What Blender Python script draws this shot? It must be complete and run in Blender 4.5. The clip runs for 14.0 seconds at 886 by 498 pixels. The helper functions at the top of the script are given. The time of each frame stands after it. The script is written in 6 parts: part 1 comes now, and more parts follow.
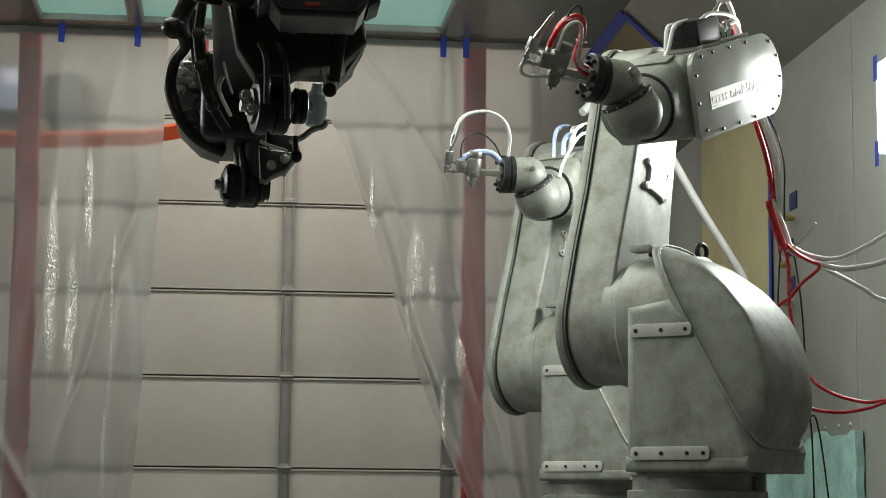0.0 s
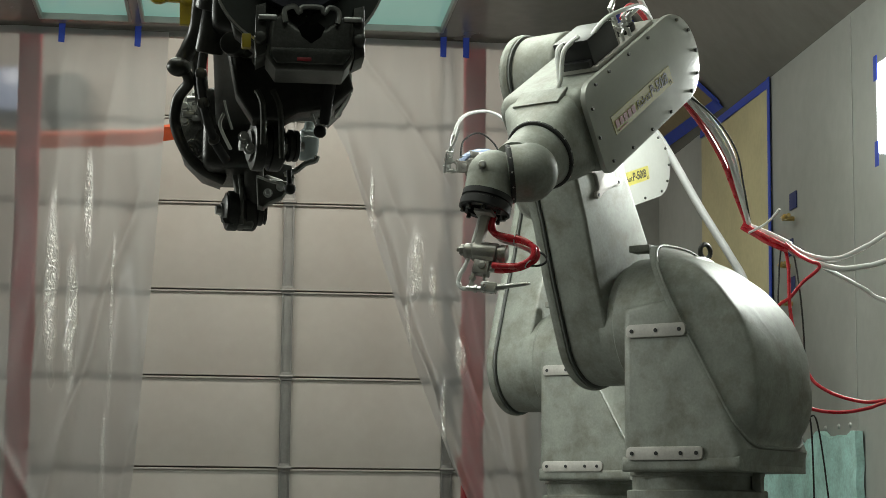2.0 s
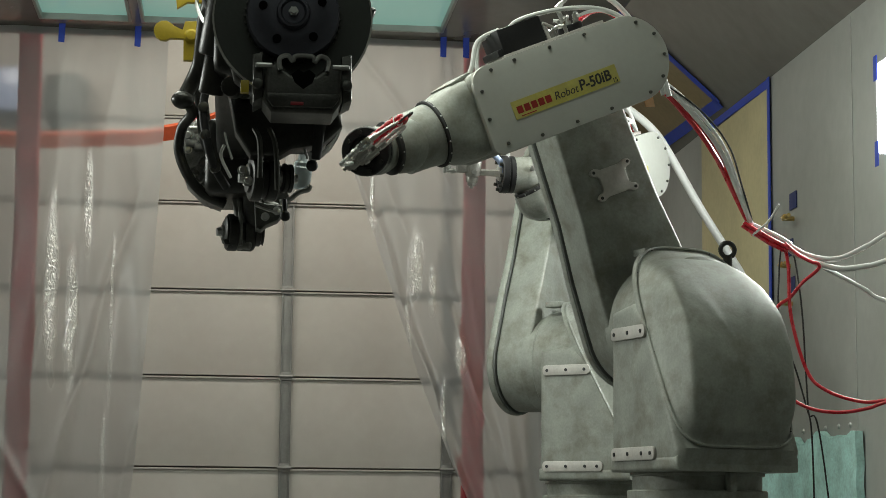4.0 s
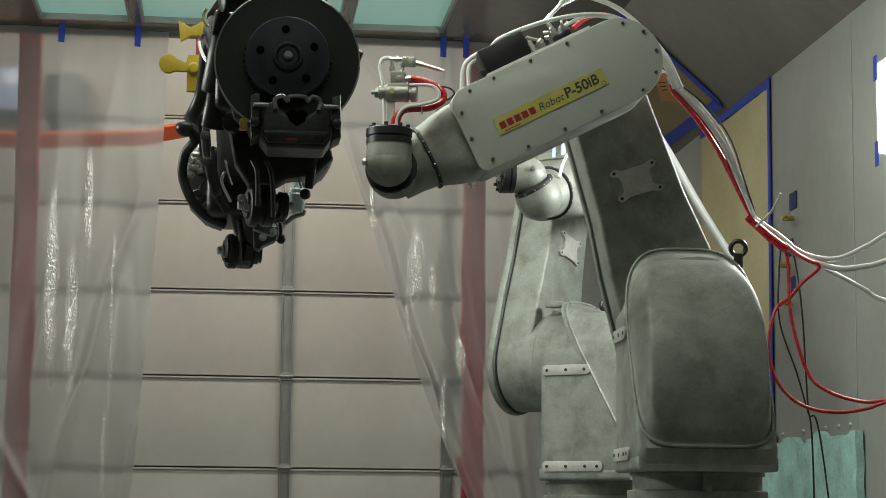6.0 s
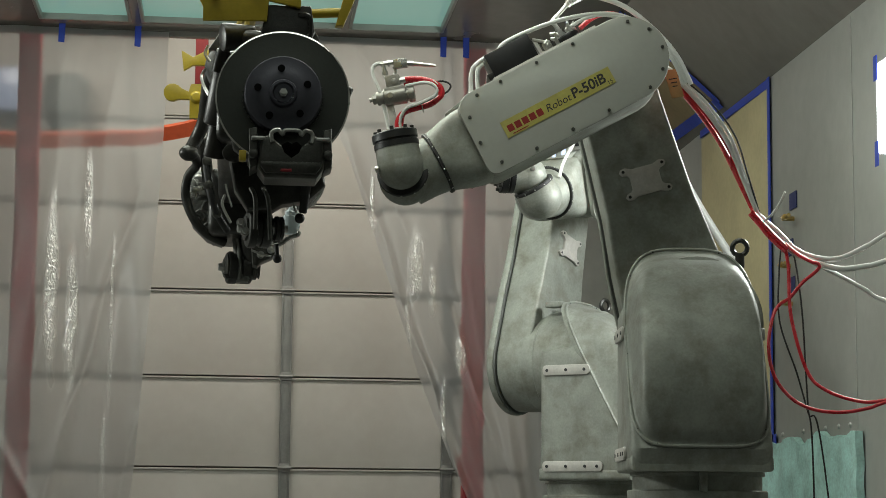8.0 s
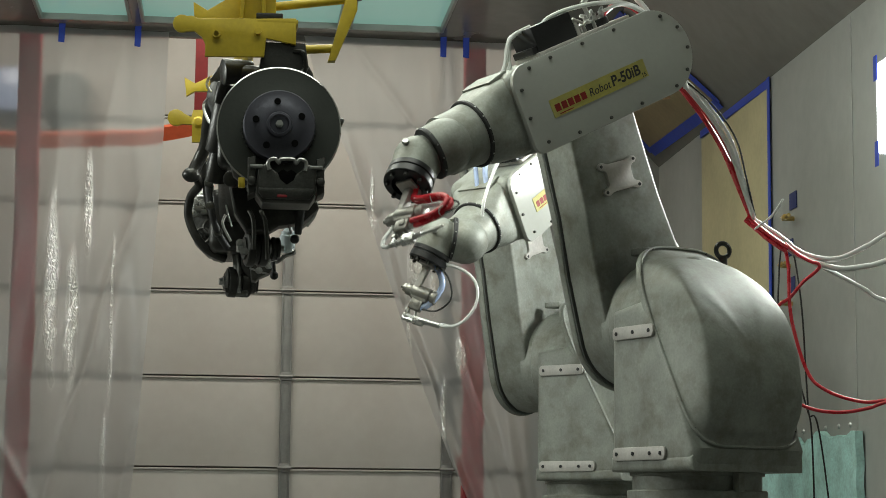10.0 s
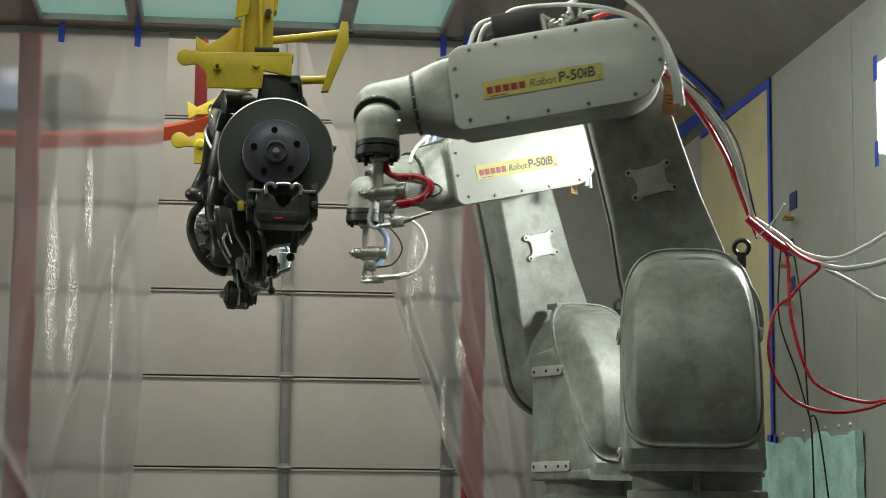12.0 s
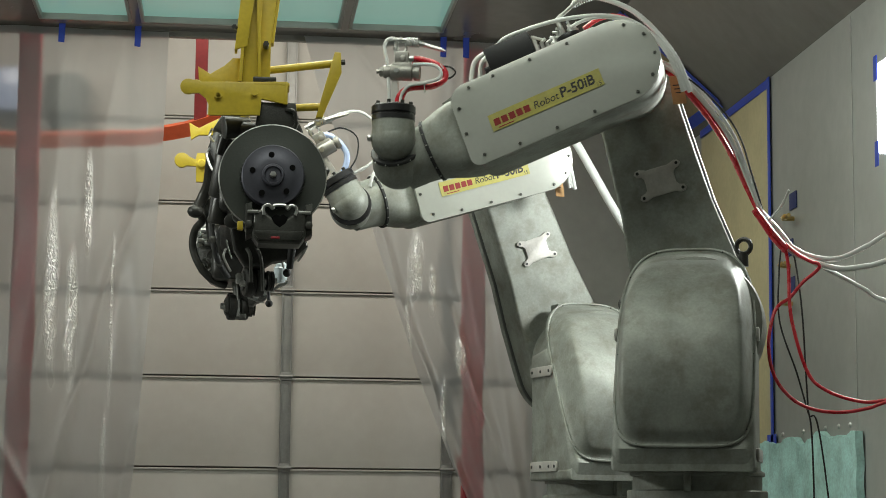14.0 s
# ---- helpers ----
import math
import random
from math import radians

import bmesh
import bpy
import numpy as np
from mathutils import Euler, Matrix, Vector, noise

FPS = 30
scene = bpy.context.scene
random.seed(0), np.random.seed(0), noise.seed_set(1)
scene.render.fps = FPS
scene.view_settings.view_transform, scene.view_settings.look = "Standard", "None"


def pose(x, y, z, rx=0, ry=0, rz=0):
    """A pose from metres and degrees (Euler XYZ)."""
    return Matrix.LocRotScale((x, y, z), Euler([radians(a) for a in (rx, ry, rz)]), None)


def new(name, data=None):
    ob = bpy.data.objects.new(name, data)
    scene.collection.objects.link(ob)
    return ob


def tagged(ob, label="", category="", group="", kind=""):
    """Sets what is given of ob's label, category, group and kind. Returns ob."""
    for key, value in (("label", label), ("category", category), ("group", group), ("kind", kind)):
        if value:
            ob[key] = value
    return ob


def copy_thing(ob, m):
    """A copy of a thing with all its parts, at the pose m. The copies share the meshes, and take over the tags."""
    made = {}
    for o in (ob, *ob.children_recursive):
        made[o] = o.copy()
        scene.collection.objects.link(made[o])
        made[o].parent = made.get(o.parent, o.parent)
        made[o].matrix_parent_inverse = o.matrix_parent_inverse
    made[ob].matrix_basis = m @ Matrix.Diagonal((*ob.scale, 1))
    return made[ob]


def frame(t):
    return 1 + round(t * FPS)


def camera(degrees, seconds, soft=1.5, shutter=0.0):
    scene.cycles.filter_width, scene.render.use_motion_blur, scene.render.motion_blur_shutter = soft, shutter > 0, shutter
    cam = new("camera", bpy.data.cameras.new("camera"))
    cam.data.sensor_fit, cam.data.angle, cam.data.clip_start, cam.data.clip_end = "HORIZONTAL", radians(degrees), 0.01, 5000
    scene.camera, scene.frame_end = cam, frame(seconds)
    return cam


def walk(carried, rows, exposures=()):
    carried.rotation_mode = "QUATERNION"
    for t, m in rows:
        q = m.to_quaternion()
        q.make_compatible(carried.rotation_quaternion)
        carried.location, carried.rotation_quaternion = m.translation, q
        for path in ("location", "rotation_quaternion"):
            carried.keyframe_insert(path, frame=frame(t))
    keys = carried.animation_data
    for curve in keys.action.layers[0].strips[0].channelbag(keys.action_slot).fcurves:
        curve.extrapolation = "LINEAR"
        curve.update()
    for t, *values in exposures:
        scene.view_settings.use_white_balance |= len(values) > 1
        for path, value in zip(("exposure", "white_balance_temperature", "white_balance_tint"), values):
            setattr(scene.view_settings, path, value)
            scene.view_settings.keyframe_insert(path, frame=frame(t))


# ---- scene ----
cam = camera(25.252, 14.0, soft=0.7, shutter=0.35)
CAM = pose(0, 0, 1.2, 97.6605, -0.5678, -6.0785)
walk(cam, [(0.0, CAM), (14.0, CAM)], exposures=[(0.0, -0.04), (14.0, -0.04)])

# ---------------------------------------------------------------- plan (metres)
EYE_Z = 1.2
WALL_X = 2.29          # inner face of the booth's side wall
END_Y = 9.8            # end of the booth, where the film curtains hang
CEIL_Z = 3.59
COVE_Z = 3.10
COVE_X = 1.80
COVE_END = 10.5        # the side wall and cove run on past the ceiling edge
DOOR_Y = 12.3
ROBOT_X, NEAR_Y, FAR_Y = 1.352, 5.70, 7.29
PART_X, PART_Z, PART_Y0, PART_SPEED = 0.101, 2.19, 3.128, 0.1925

# ---------------------------------------------------------------- world and lamps
world = bpy.data.worlds.new("world")
scene.world = world
world.use_nodes = True
world.node_tree.nodes["Background"].inputs[0].default_value = (0.75, 0.85, 0.9, 1)
world.node_tree.nodes["Background"].inputs[1].default_value = 0.05


def area_lamp(name, m, sx, sy, watts, colour=(1, 1, 1)):
    data = bpy.data.lights.new(name, "AREA")
    data.shape, data.size, data.size_y, data.energy, data.color = "RECTANGLE", sx, sy, watts, colour
    ob = new(name, data)
    ob.matrix_world = m
    return ob


COOL = (0.97, 1.0, 0.885)
WARM = (1.0, 0.965, 0.835)
area_lamp("ceiling_lamp", pose(0.0, 8.6, CEIL_Z - 0.03, 0, 0, 0), 1.9, 1.2, 20, COOL)
# next three are unseen, added to light the robots and the axle
area_lamp("ceiling_lamp", pose(0.0, 6.3, CEIL_Z - 0.03, 0, 0, 0), 1.9, 0.9, 46, COOL)
area_lamp("ceiling_lamp", pose(0.0, 4.7, CEIL_Z - 0.03, 0, 0, 0), 1.9, 1.0, 25, COOL)
area_lamp("ceiling_lamp", pose(0.0, 1.7, CEIL_Z - 0.03, 0, 0, 0), 1.9, 1.2, 7, COOL)
area_lamp("wall_lamp", pose(WALL_X - 0.05, 6.405, 2.645, 0, 90, 0), 0.28, 0.58, 39, (0.95, 1.0, 0.95))
area_lamp("wall_lamp", pose(-2.55, 6.2, 2.655, 0, -90, 0), 0.28, 1.25, 32, (0.95, 1.0, 0.94))
# no such lamp is in view; added to light the door
area_lamp("bay_lamp", pose(0.3, 10.35, 4.55, 28, 0, 0), 4.0, 0.6, 57, WARM)


# ---------------------------------------------------------------- materials
def mat(name, colour, rough=0.5, metal=0.0, vary=0.15, scale=6.0, bump=0.0, bump_scale=60.0, dirt=None, dirt_amount=0.0, spec=0.5, coat=0.0):
    m = bpy.data.materials.new(name)
    m.use_nodes = True
    nt = m.node_tree
    b = nt.nodes["Principled BSDF"]
    b.inputs["Metallic"].default_value = metal
    b.inputs["Specular IOR Level"].default_value = spec
    b.inputs["Coat Weight"].default_value = coat
    co = nt.nodes.new("ShaderNodeTexCoord")
    n1 = nt.nodes.new("ShaderNodeTexNoise")
    n1.inputs["Scale"].default_value, n1.inputs["Detail"].default_value = scale, 6
    n2 = nt.nodes.new("ShaderNodeTexNoise")
    n2.inputs["Scale"].default_value, n2.inputs["Detail"].default_value = scale * 9, 3
    nt.links.new(co.outputs["Object"], n1.inputs["Vector"])
    nt.links.new(co.outputs["Object"], n2.inputs["Vector"])
    mx = nt.nodes.new("ShaderNodeMix")
    mx.data_type = "FLOAT"
    mx.inputs[0].default_value = 0.35
    nt.links.new(n1.outputs["Fac"], mx.inputs[2])
    nt.links.new(n2.outputs["Fac"], mx.inputs[3])
    ramp = nt.nodes.new("ShaderNodeValToRGB")
    ramp.color_ramp.elements[0].position, ramp.color_ramp.elements[1].position = 0.32, 0.68
    ramp.color_ramp.elements[0].color = (*[c * (1 - vary) for c in colour], 1)
    ramp.color_ramp.elements[1].color = (*[min(1, c * (1 + vary)) for c in colour], 1)
    nt.links.new(mx.outputs[0], ramp.inputs[0])
    out = ramp.outputs[0]
    if dirt:
        n3 = nt.nodes.new("ShaderNodeTexNoise")
        n3.inputs["Scale"].default_value, n3.inputs["Detail"].default_value = scale * 0.7, 8
        n3.inputs["Roughness"].default_value = 0.7
        nt.links.new(co.outputs["Object"], n3.inputs["Vector"])
        r3 = nt.nodes.new("ShaderNodeValToRGB")
        r3.color_ramp.elements[0].position, r3.color_ramp.elements[1].position = 0.46, 0.68
        r3.color_ramp.elements[1].color = (dirt_amount, dirt_amount, dirt_amount, 1)
        nt.links.new(n3.outputs["Fac"], r3.inputs[0])
        mc = nt.nodes.new("ShaderNodeMix")
        mc.data_type = "RGBA"
        nt.links.new(r3.outputs[0], mc.inputs[0])
        nt.links.new(out, mc.inputs[6])
        mc.inputs[7].default_value = (*dirt, 1)
        out = mc.outputs[2]
    nt.links.new(out, b.inputs["Base Color"])
    mr = nt.nodes.new("ShaderNodeMapRange")
    mr.inputs[3].default_value, mr.inputs[4].default_value = max(0.03, rough - 0.1), min(1, rough + 0.1)
    nt.links.new(n1.outputs["Fac"], mr.inputs[0])
    nt.links.new(mr.outputs[0], b.inputs["Roughness"])
    if bump:
        n4 = nt.nodes.new("ShaderNodeTexNoise")
        n4.inputs["Scale"].default_value, n4.inputs["Detail"].default_value = bump_scale, 4
        nt.links.new(co.outputs["Object"], n4.inputs["Vector"])
        bp = nt.nodes.new("ShaderNodeBump")
        bp.inputs["Strength"].default_value, bp.inputs["Distance"].default_value = bump, 0.004
        nt.links.new(n4.outputs["Fac"], bp.inputs["Height"])
        nt.links.new(bp.outputs[0], b.inputs["Normal"])
    return m


def glow(name, colour, strength):
    m = bpy.data.materials.new(name)
    m.use_nodes = True
    b = m.node_tree.nodes["Principled BSDF"]
    b.inputs["Base Color"].default_value = (*colour, 1)
    b.inputs["Roughness"].default_value = 0.2
    b.inputs["Emission Color"].default_value = (*colour, 1)
    b.inputs["Emission Strength"].default_value = strength
    return m


def film_material(name, low, high, blur, bend, patches):
    """Clear sheeting: part see-through and blurred, part milky, with a wet gloss that breaks up in crumpled patches."""
    m = bpy.data.materials.new(name)
    m.use_nodes = True
    nt = m.node_tree
    b = nt.nodes["Principled BSDF"]
    b.inputs["Base Color"].default_value = (0.255, 0.25, 0.246, 1)
    b.inputs["Roughness"].default_value = 0.3
    b.inputs["Specular IOR Level"].default_value = 0.3
    co = nt.nodes.new("ShaderNodeTexCoord")

    def tex(scale, detail, sx, sz, twist):
        mp = nt.nodes.new("ShaderNodeMapping")
        mp.inputs["Scale"].default_value = (sx, 1.0, sz)
        n = nt.nodes.new("ShaderNodeTexNoise")
        n.inputs["Scale"].default_value, n.inputs["Detail"].default_value, n.inputs["Distortion"].default_value = scale, detail, twist
        nt.links.new(co.outputs["Object"], mp.inputs["Vector"])
        nt.links.new(mp.outputs[0], n.inputs["Vector"])
        return n

    def maths(kind, p, q):
        n = nt.nodes.new("ShaderNodeMath")
        n.operation = kind
        for k, v in enumerate((p, q)):
            if isinstance(v, (int, float)):
                n.inputs[k].default_value = v
            else:
                nt.links.new(v, n.inputs[k])
        return n.outputs[0]
    crinkle = tex(40.0, 1, 1.5, 0.7, 1.2)
    wave = tex(8.0, 2, 2.6, 0.5, 0.3)
    broad = tex(2.0, 3, 2.8, 0.55, 0.4)
    zone = nt.nodes.new("ShaderNodeMapRange")
    zone.inputs[1].default_value, zone.inputs[2].default_value = 0.52, 0.70
    zone.inputs[3].default_value, zone.inputs[4].default_value = 0.0, 0.06
    nt.links.new(broad.outputs["Fac"], zone.inputs[0])
    # the taut upper part of the sheet is smoother than the slack lower part
    sep = nt.nodes.new("ShaderNodeSeparateXYZ")
    nt.links.new(co.outputs["Object"], sep.inputs[0])
    slack = nt.nodes.new("ShaderNodeMapRange")
    slack.inputs[1].default_value, slack.inputs[2].default_value = 3.05, 2.6
    slack.inputs[3].default_value, slack.inputs[4].default_value = 0.05, 1.0
    nt.links.new(sep.outputs[2], slack.inputs[0])
    area = maths("MULTIPLY", zone.outputs[0], slack.outputs[0])
    for x, z, rx, rz in patches:
        dx = maths("DIVIDE", maths("SUBTRACT", sep.outputs[0], x), rx)
        dz = maths("DIVIDE", maths("SUBTRACT", sep.outputs[2], z), rz)
        r = maths("SQRT", maths("ADD", maths("MULTIPLY", dx, dx), maths("MULTIPLY", dz, dz)), 0)
        r = maths("ADD", r, maths("MULTIPLY", wave.outputs["Fac"], 0.9))
        fall = nt.nodes.new("ShaderNodeMapRange")
        fall.inputs[1].default_value, fall.inputs[2].default_value = 1.25, 0.75
        nt.links.new(r, fall.inputs[0])
        area = maths("MAXIMUM", area, fall.outputs[0])
    height = maths("ADD", maths("MULTIPLY", crinkle.outputs["Fac"], area), maths("MULTIPLY", wave.outputs["Fac"], 0.05))
    bp = nt.nodes.new("ShaderNodeBump")
    bp.inputs["Strength"].default_value, bp.inputs["Distance"].default_value = 1.0, 0.024
    nt.links.new(height, bp.inputs["Height"])
    gloss = nt.nodes.new("ShaderNodeBsdfGlossy")
    nt.links.new(bp.outputs[0], gloss.inputs["Normal"])
    wet = nt.nodes.new("ShaderNodeMapRange")
    wet.inputs[1].default_value, wet.inputs[2].default_value = 0.0, 0.5
    wet.inputs[3].default_value, wet.inputs[4].default_value = 0.42, 0.05
    nt.links.new(area, wet.inputs[0])
    nt.links.new(wet.outputs[0], gloss.inputs["Roughness"])
    layers = nt.nodes.new("ShaderNodeMapRange")
    layers.inputs[3].default_value, layers.inputs[4].default_value = 0.04, 0.55
    nt.links.new(area, layers.inputs[0])
    nt.links.new(layers.outputs[0], gloss.inputs["Color"])
    tr = nt.nodes.new("ShaderNodeBsdfRefraction")
    tr.inputs["Color"].default_value = (0.875, 0.85, 0.855, 1)
    tr.inputs["Roughness"].default_value, tr.inputs["IOR"].default_value = blur, bend
    mr = nt.nodes.new("ShaderNodeMapRange")
    mr.inputs[1].default_value, mr.inputs[2].default_value = 0.3, 0.7
    mr.inputs[3].default_value, mr.inputs[4].default_value = low, high
    nt.links.new(broad.outputs["Fac"], mr.inputs[0])
    mix = nt.nodes.new("ShaderNodeMixShader")
    nt.links.new(mr.outputs[0], mix.inputs[0])
    nt.links.new(tr.outputs[0], mix.inputs[1])
    nt.links.new(b.outputs[0], mix.inputs[2])
    add = nt.nodes.new("ShaderNodeAddShader")
    nt.links.new(mix.outputs[0], add.inputs[0])
    nt.links.new(gloss.outputs[0], add.inputs[1])
    nt.links.new(add.outputs[0], nt.nodes["Material Output"].inputs[0])
    return m


def filter_material():
    return mat("filter_blanket", (0.42, 0.66, 0.62), 0.9, 0, 0.3, 9, 0.8, 90)


SILVER = mat("robot_silver", (0.290, 0.304, 0.272), 0.54, 0.26, 0.20, 14, 0.06, 260, (0.165, 0.156, 0.124), 0.8)
SILVER_DARK = mat("robot_silver_groove", (0.13, 0.135, 0.128), 0.5, 0.4, 0.15, 6)
PANEL = mat("robot_panel", (0.46, 0.47, 0.43), 0.21, 0.15, 0.05, 6, 0.02, 220, (0.41, 0.415, 0.375), 0.35)
STEEL = mat("machined_steel", (0.55, 0.55, 0.53), 0.3, 0.9, 0.12, 14, 0.05, 120)
PLATE = mat("zinc_plate", (0.50, 0.48, 0.45), 0.5, 0.25, 0.15, 16, 0.1, 120, (0.40, 0.375, 0.345), 0.6)
BLACK = mat("black_plastic", (0.012, 0.012, 0.013), 0.4, 0, 0.3, 10)
RUBBER = mat("black_rubber", (0.018, 0.018, 0.018), 0.6, 0, 0.3, 20, 0.2, 90)
YELLOW_LABEL = mat("yellow_label", (0.40, 0.36, 0.085), 0.5, 0, 0.18, 12, 0, 60, (0.30, 0.28, 0.12), 0.6)
RED_PRINT = mat("red_print", (0.22, 0.012, 0.008), 0.5)
BLACK_PRINT = mat("black_print", (0.02, 0.02, 0.02), 0.5)
RED_HOSE = mat("red_hose", (0.62, 0.02, 0.035), 0.28, 0, 0.1, 20, spec=0.7)
WHITE_HOSE = mat("white_hose", (0.72, 0.73, 0.71), 0.35, 0, 0.06, 20)
BLUE_HOSE = mat("clear_blue_hose", (0.45, 0.55, 0.80), 0.2, 0, 0.1, 20, spec=0.8)
BRASS = mat("brass", (0.55, 0.40, 0.15), 0.3, 0.9)
YELLOW = mat("yellow_paint", (0.52, 0.385, 0.03), 0.40, 0, 0.14, 9, 0.1, 70, (0.35, 0.26, 0.05), 0.35)
CAST = mat("cast_iron", (0.085, 0.085, 0.077), 0.36, 0.55, 0.4, 22, 0.10, 220, (0.05, 0.048, 0.042), 0.6)
CAST_DARK = mat("black_casting", (0.033, 0.033, 0.030), 0.34, 0.3, 0.45, 22, 0.16, 220, (0.06, 0.055, 0.045), 0.5)
LINK = mat("grey_forged_steel", (0.17, 0.175, 0.16), 0.42, 0.45, 0.3, 20, 0.12, 200, (0.06, 0.058, 0.05), 0.7)
ALLOY = mat("cast_alloy", (0.26, 0.26, 0.245), 0.40, 0.6, 0.4, 24, 0.25, 200, (0.05, 0.048, 0.042), 0.9)
HOLE = mat("dark_hole", (0.004, 0.004, 0.004), 0.9, spec=0.1)
CARD = mat("brown_card_tag", (0.42, 0.24, 0.10), 0.8, 0, 0.1, 20)
DISC = mat("brake_disc_iron", (0.066, 0.071, 0.064), 0.52, 0.5, 0.10, 12, 0.08, 160)
HAT = mat("brake_hat_coating", (0.085, 0.085, 0.105), 0.5, 0.5, 0.12, 14, 0.1, 120)
RED_STEEL_DARK = mat("dark_red_steel", (0.20, 0.018, 0.02), 0.5, 0, 0.2, 5)
RED_STEEL = mat("red_steel", (0.36, 0.035, 0.045), 0.5, 0, 0.2, 5)
ORANGE_STEEL = mat("orange_steel", (0.62, 0.10, 0.03), 0.45, 0, 0.15, 5)
BOOTH = mat("galvanised_booth_wall", (0.365, 0.37, 0.345), 0.48, 0.25, 0.10, 1.6, 0.05, 50, (0.24, 0.24, 0.22), 0.45)
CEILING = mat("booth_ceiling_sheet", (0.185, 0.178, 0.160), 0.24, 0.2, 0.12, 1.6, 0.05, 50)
WALL_SEAM = mat("wall_seam_strip", (0.40, 0.40, 0.37), 0.5)
SEAM = mat("pale_seam", (0.50, 0.50, 0.47), 0.5)
PAPER = mat("masking_paper", (0.50, 0.43, 0.25), 0.75, 0, 0.12, 4, 0.15, 30)
PAPER_DARK = mat("brown_masking_paper", (0.26, 0.20, 0.11), 0.75, 0, 0.15, 4, 0.15, 30)
BLUE_TAPE = mat("blue_tape", (0.025, 0.06, 0.42), 0.55, 0, 0.18, 12)
DARK_TAPE = mat("navy_tape", (0.02, 0.03, 0.13), 0.6, 0, 0.15, 12)
DOOR = mat("door_panel_paint", (0.595, 0.577, 0.537), 0.5, 0, 0.06, 1.5, 0.05, 60, (0.50, 0.45, 0.40), 0.35)
DOOR_RAIL = mat("galvanised_rail", (0.30, 0.30, 0.29), 0.45, 0.6, 0.15, 14)
GAP = mat("door_joint", (0.24, 0.22, 0.20), 0.8)
BAY = mat("bay_wall", (0.45, 0.42, 0.40), 0.7, 0, 0.1, 2)
# unseen floor, its grey set low to cut bounced light
FLOOR_GREY = mat("unseen_floor_grey", (0.17, 0.17, 0.165), 0.75, 0, 0.2, 3, 0.2, 30)
FILM = film_material("clear_film", 0.27, 0.38, 0.42, 1.035, [(0.885, 2.42, 0.06, 0.28), (0.97, 2.30, 0.03, 0.18), (1.12, 1.98, 0.05, 0.14), (0.665, 2.62, 0.025, 0.35), (0.85, 2.05, 0.025, 0.35), (1.03, 1.62, 0.025, 0.30)])
FILM_DOUBLE = film_material("doubled_clear_film", 0.27, 0.42, 0.42, 1.045, [(-0.89, 2.28, 0.055, 0.60), (-0.79, 2.10, 0.05, 0.50), (-0.73, 2.72, 0.035, 0.35), (-0.60, 2.15, 0.018, 0.55), (-0.62, 1.42, 0.02, 0.30)])
FILTER = filter_material()
LIGHT_GLASS = glow("light_window", (0.31, 0.57, 0.49), 0.37)
WALL_LIGHT = glow("wall_light_window", (0.90, 0.96, 1.0), 4.0)
LENS = mat("pale_glass", (0.75, 0.85, 0.88), 0.15, 0, 0.05, 10)


# ---------------------------------------------------------------- mesh helpers
def part(name, bm, material, parent=None, label="", sharp=38):
    bmesh.ops.recalc_face_normals(bm, faces=bm.faces)
    me = bpy.data.meshes.new(name)
    bm.to_mesh(me)
    bm.free()
    for p in me.polygons:
        p.use_smooth = True
    me.set_sharp_from_angle(angle=radians(sharp))
    me.materials.append(material)
    ob = new(name, me)
    if parent:
        ob.parent = parent
    if label:
        ob["label"] = label
    return ob


def thing(name, m, label, category, group="", kind=""):
    ob = new(name)
    ob.empty_display_size = 0.1
    ob.matrix_world = m
    return tagged(ob, label, category, group, kind)


def soften(bm, faces, width, segments=2):
    if width <= 0:
        return
    edges = {e for f in faces for e in f.edges if len(e.link_faces) == 2 and e.calc_face_angle(0) > 0.5}
    bmesh.ops.bevel(bm, geom=list(edges), offset=width, segments=segments, profile=0.6, affect="EDGES", clamp_overlap=True)


def box(bm, c, s, bevel=0.0, m=None, segments=2):
    t = Matrix.Translation(c) @ Matrix.Diagonal((*s, 1))
    if m:
        t = m @ t
    made = bmesh.ops.create_cube(bm, size=1, matrix=t)
    faces = {f for v in made["verts"] for f in v.link_faces}
    soften(bm, faces, bevel, segments)
    return bm


def prism(bm, pts, y0, y1, m=None, bevel=0.0, segments=2):
    """A polygon of (x, z) points, pushed along y."""
    m = m or Matrix()
    a = [bm.verts.new(m @ Vector((x, y0, z))) for x, z in pts]
    b = [bm.verts.new(m @ Vector((x, y1, z))) for x, z in pts]
    n = len(pts)
    faces = [bm.faces.new(a), bm.faces.new(b[::-1])]
    for i in range(n):
        faces.append(bm.faces.new((a[i], a[(i + 1) % n], b[(i + 1) % n], b[i])))
    bmesh.ops.recalc_face_normals(bm, faces=faces)
    if bevel:
        rim = [e for f in faces[:2] for e in f.edges]
        bmesh.ops.bevel(bm, geom=list(set(rim)), offset=bevel, segments=segments, profile=0.6, affect="EDGES", clamp_overlap=True)
    return bm


def axis_frame(p0, p1):
    p0, p1 = Vector(p0), Vector(p1)
    return Matrix.Translation(p0) @ (p1 - p0).to_track_quat("Z", "Y").to_matrix().to_4x4(), (p1 - p0).length


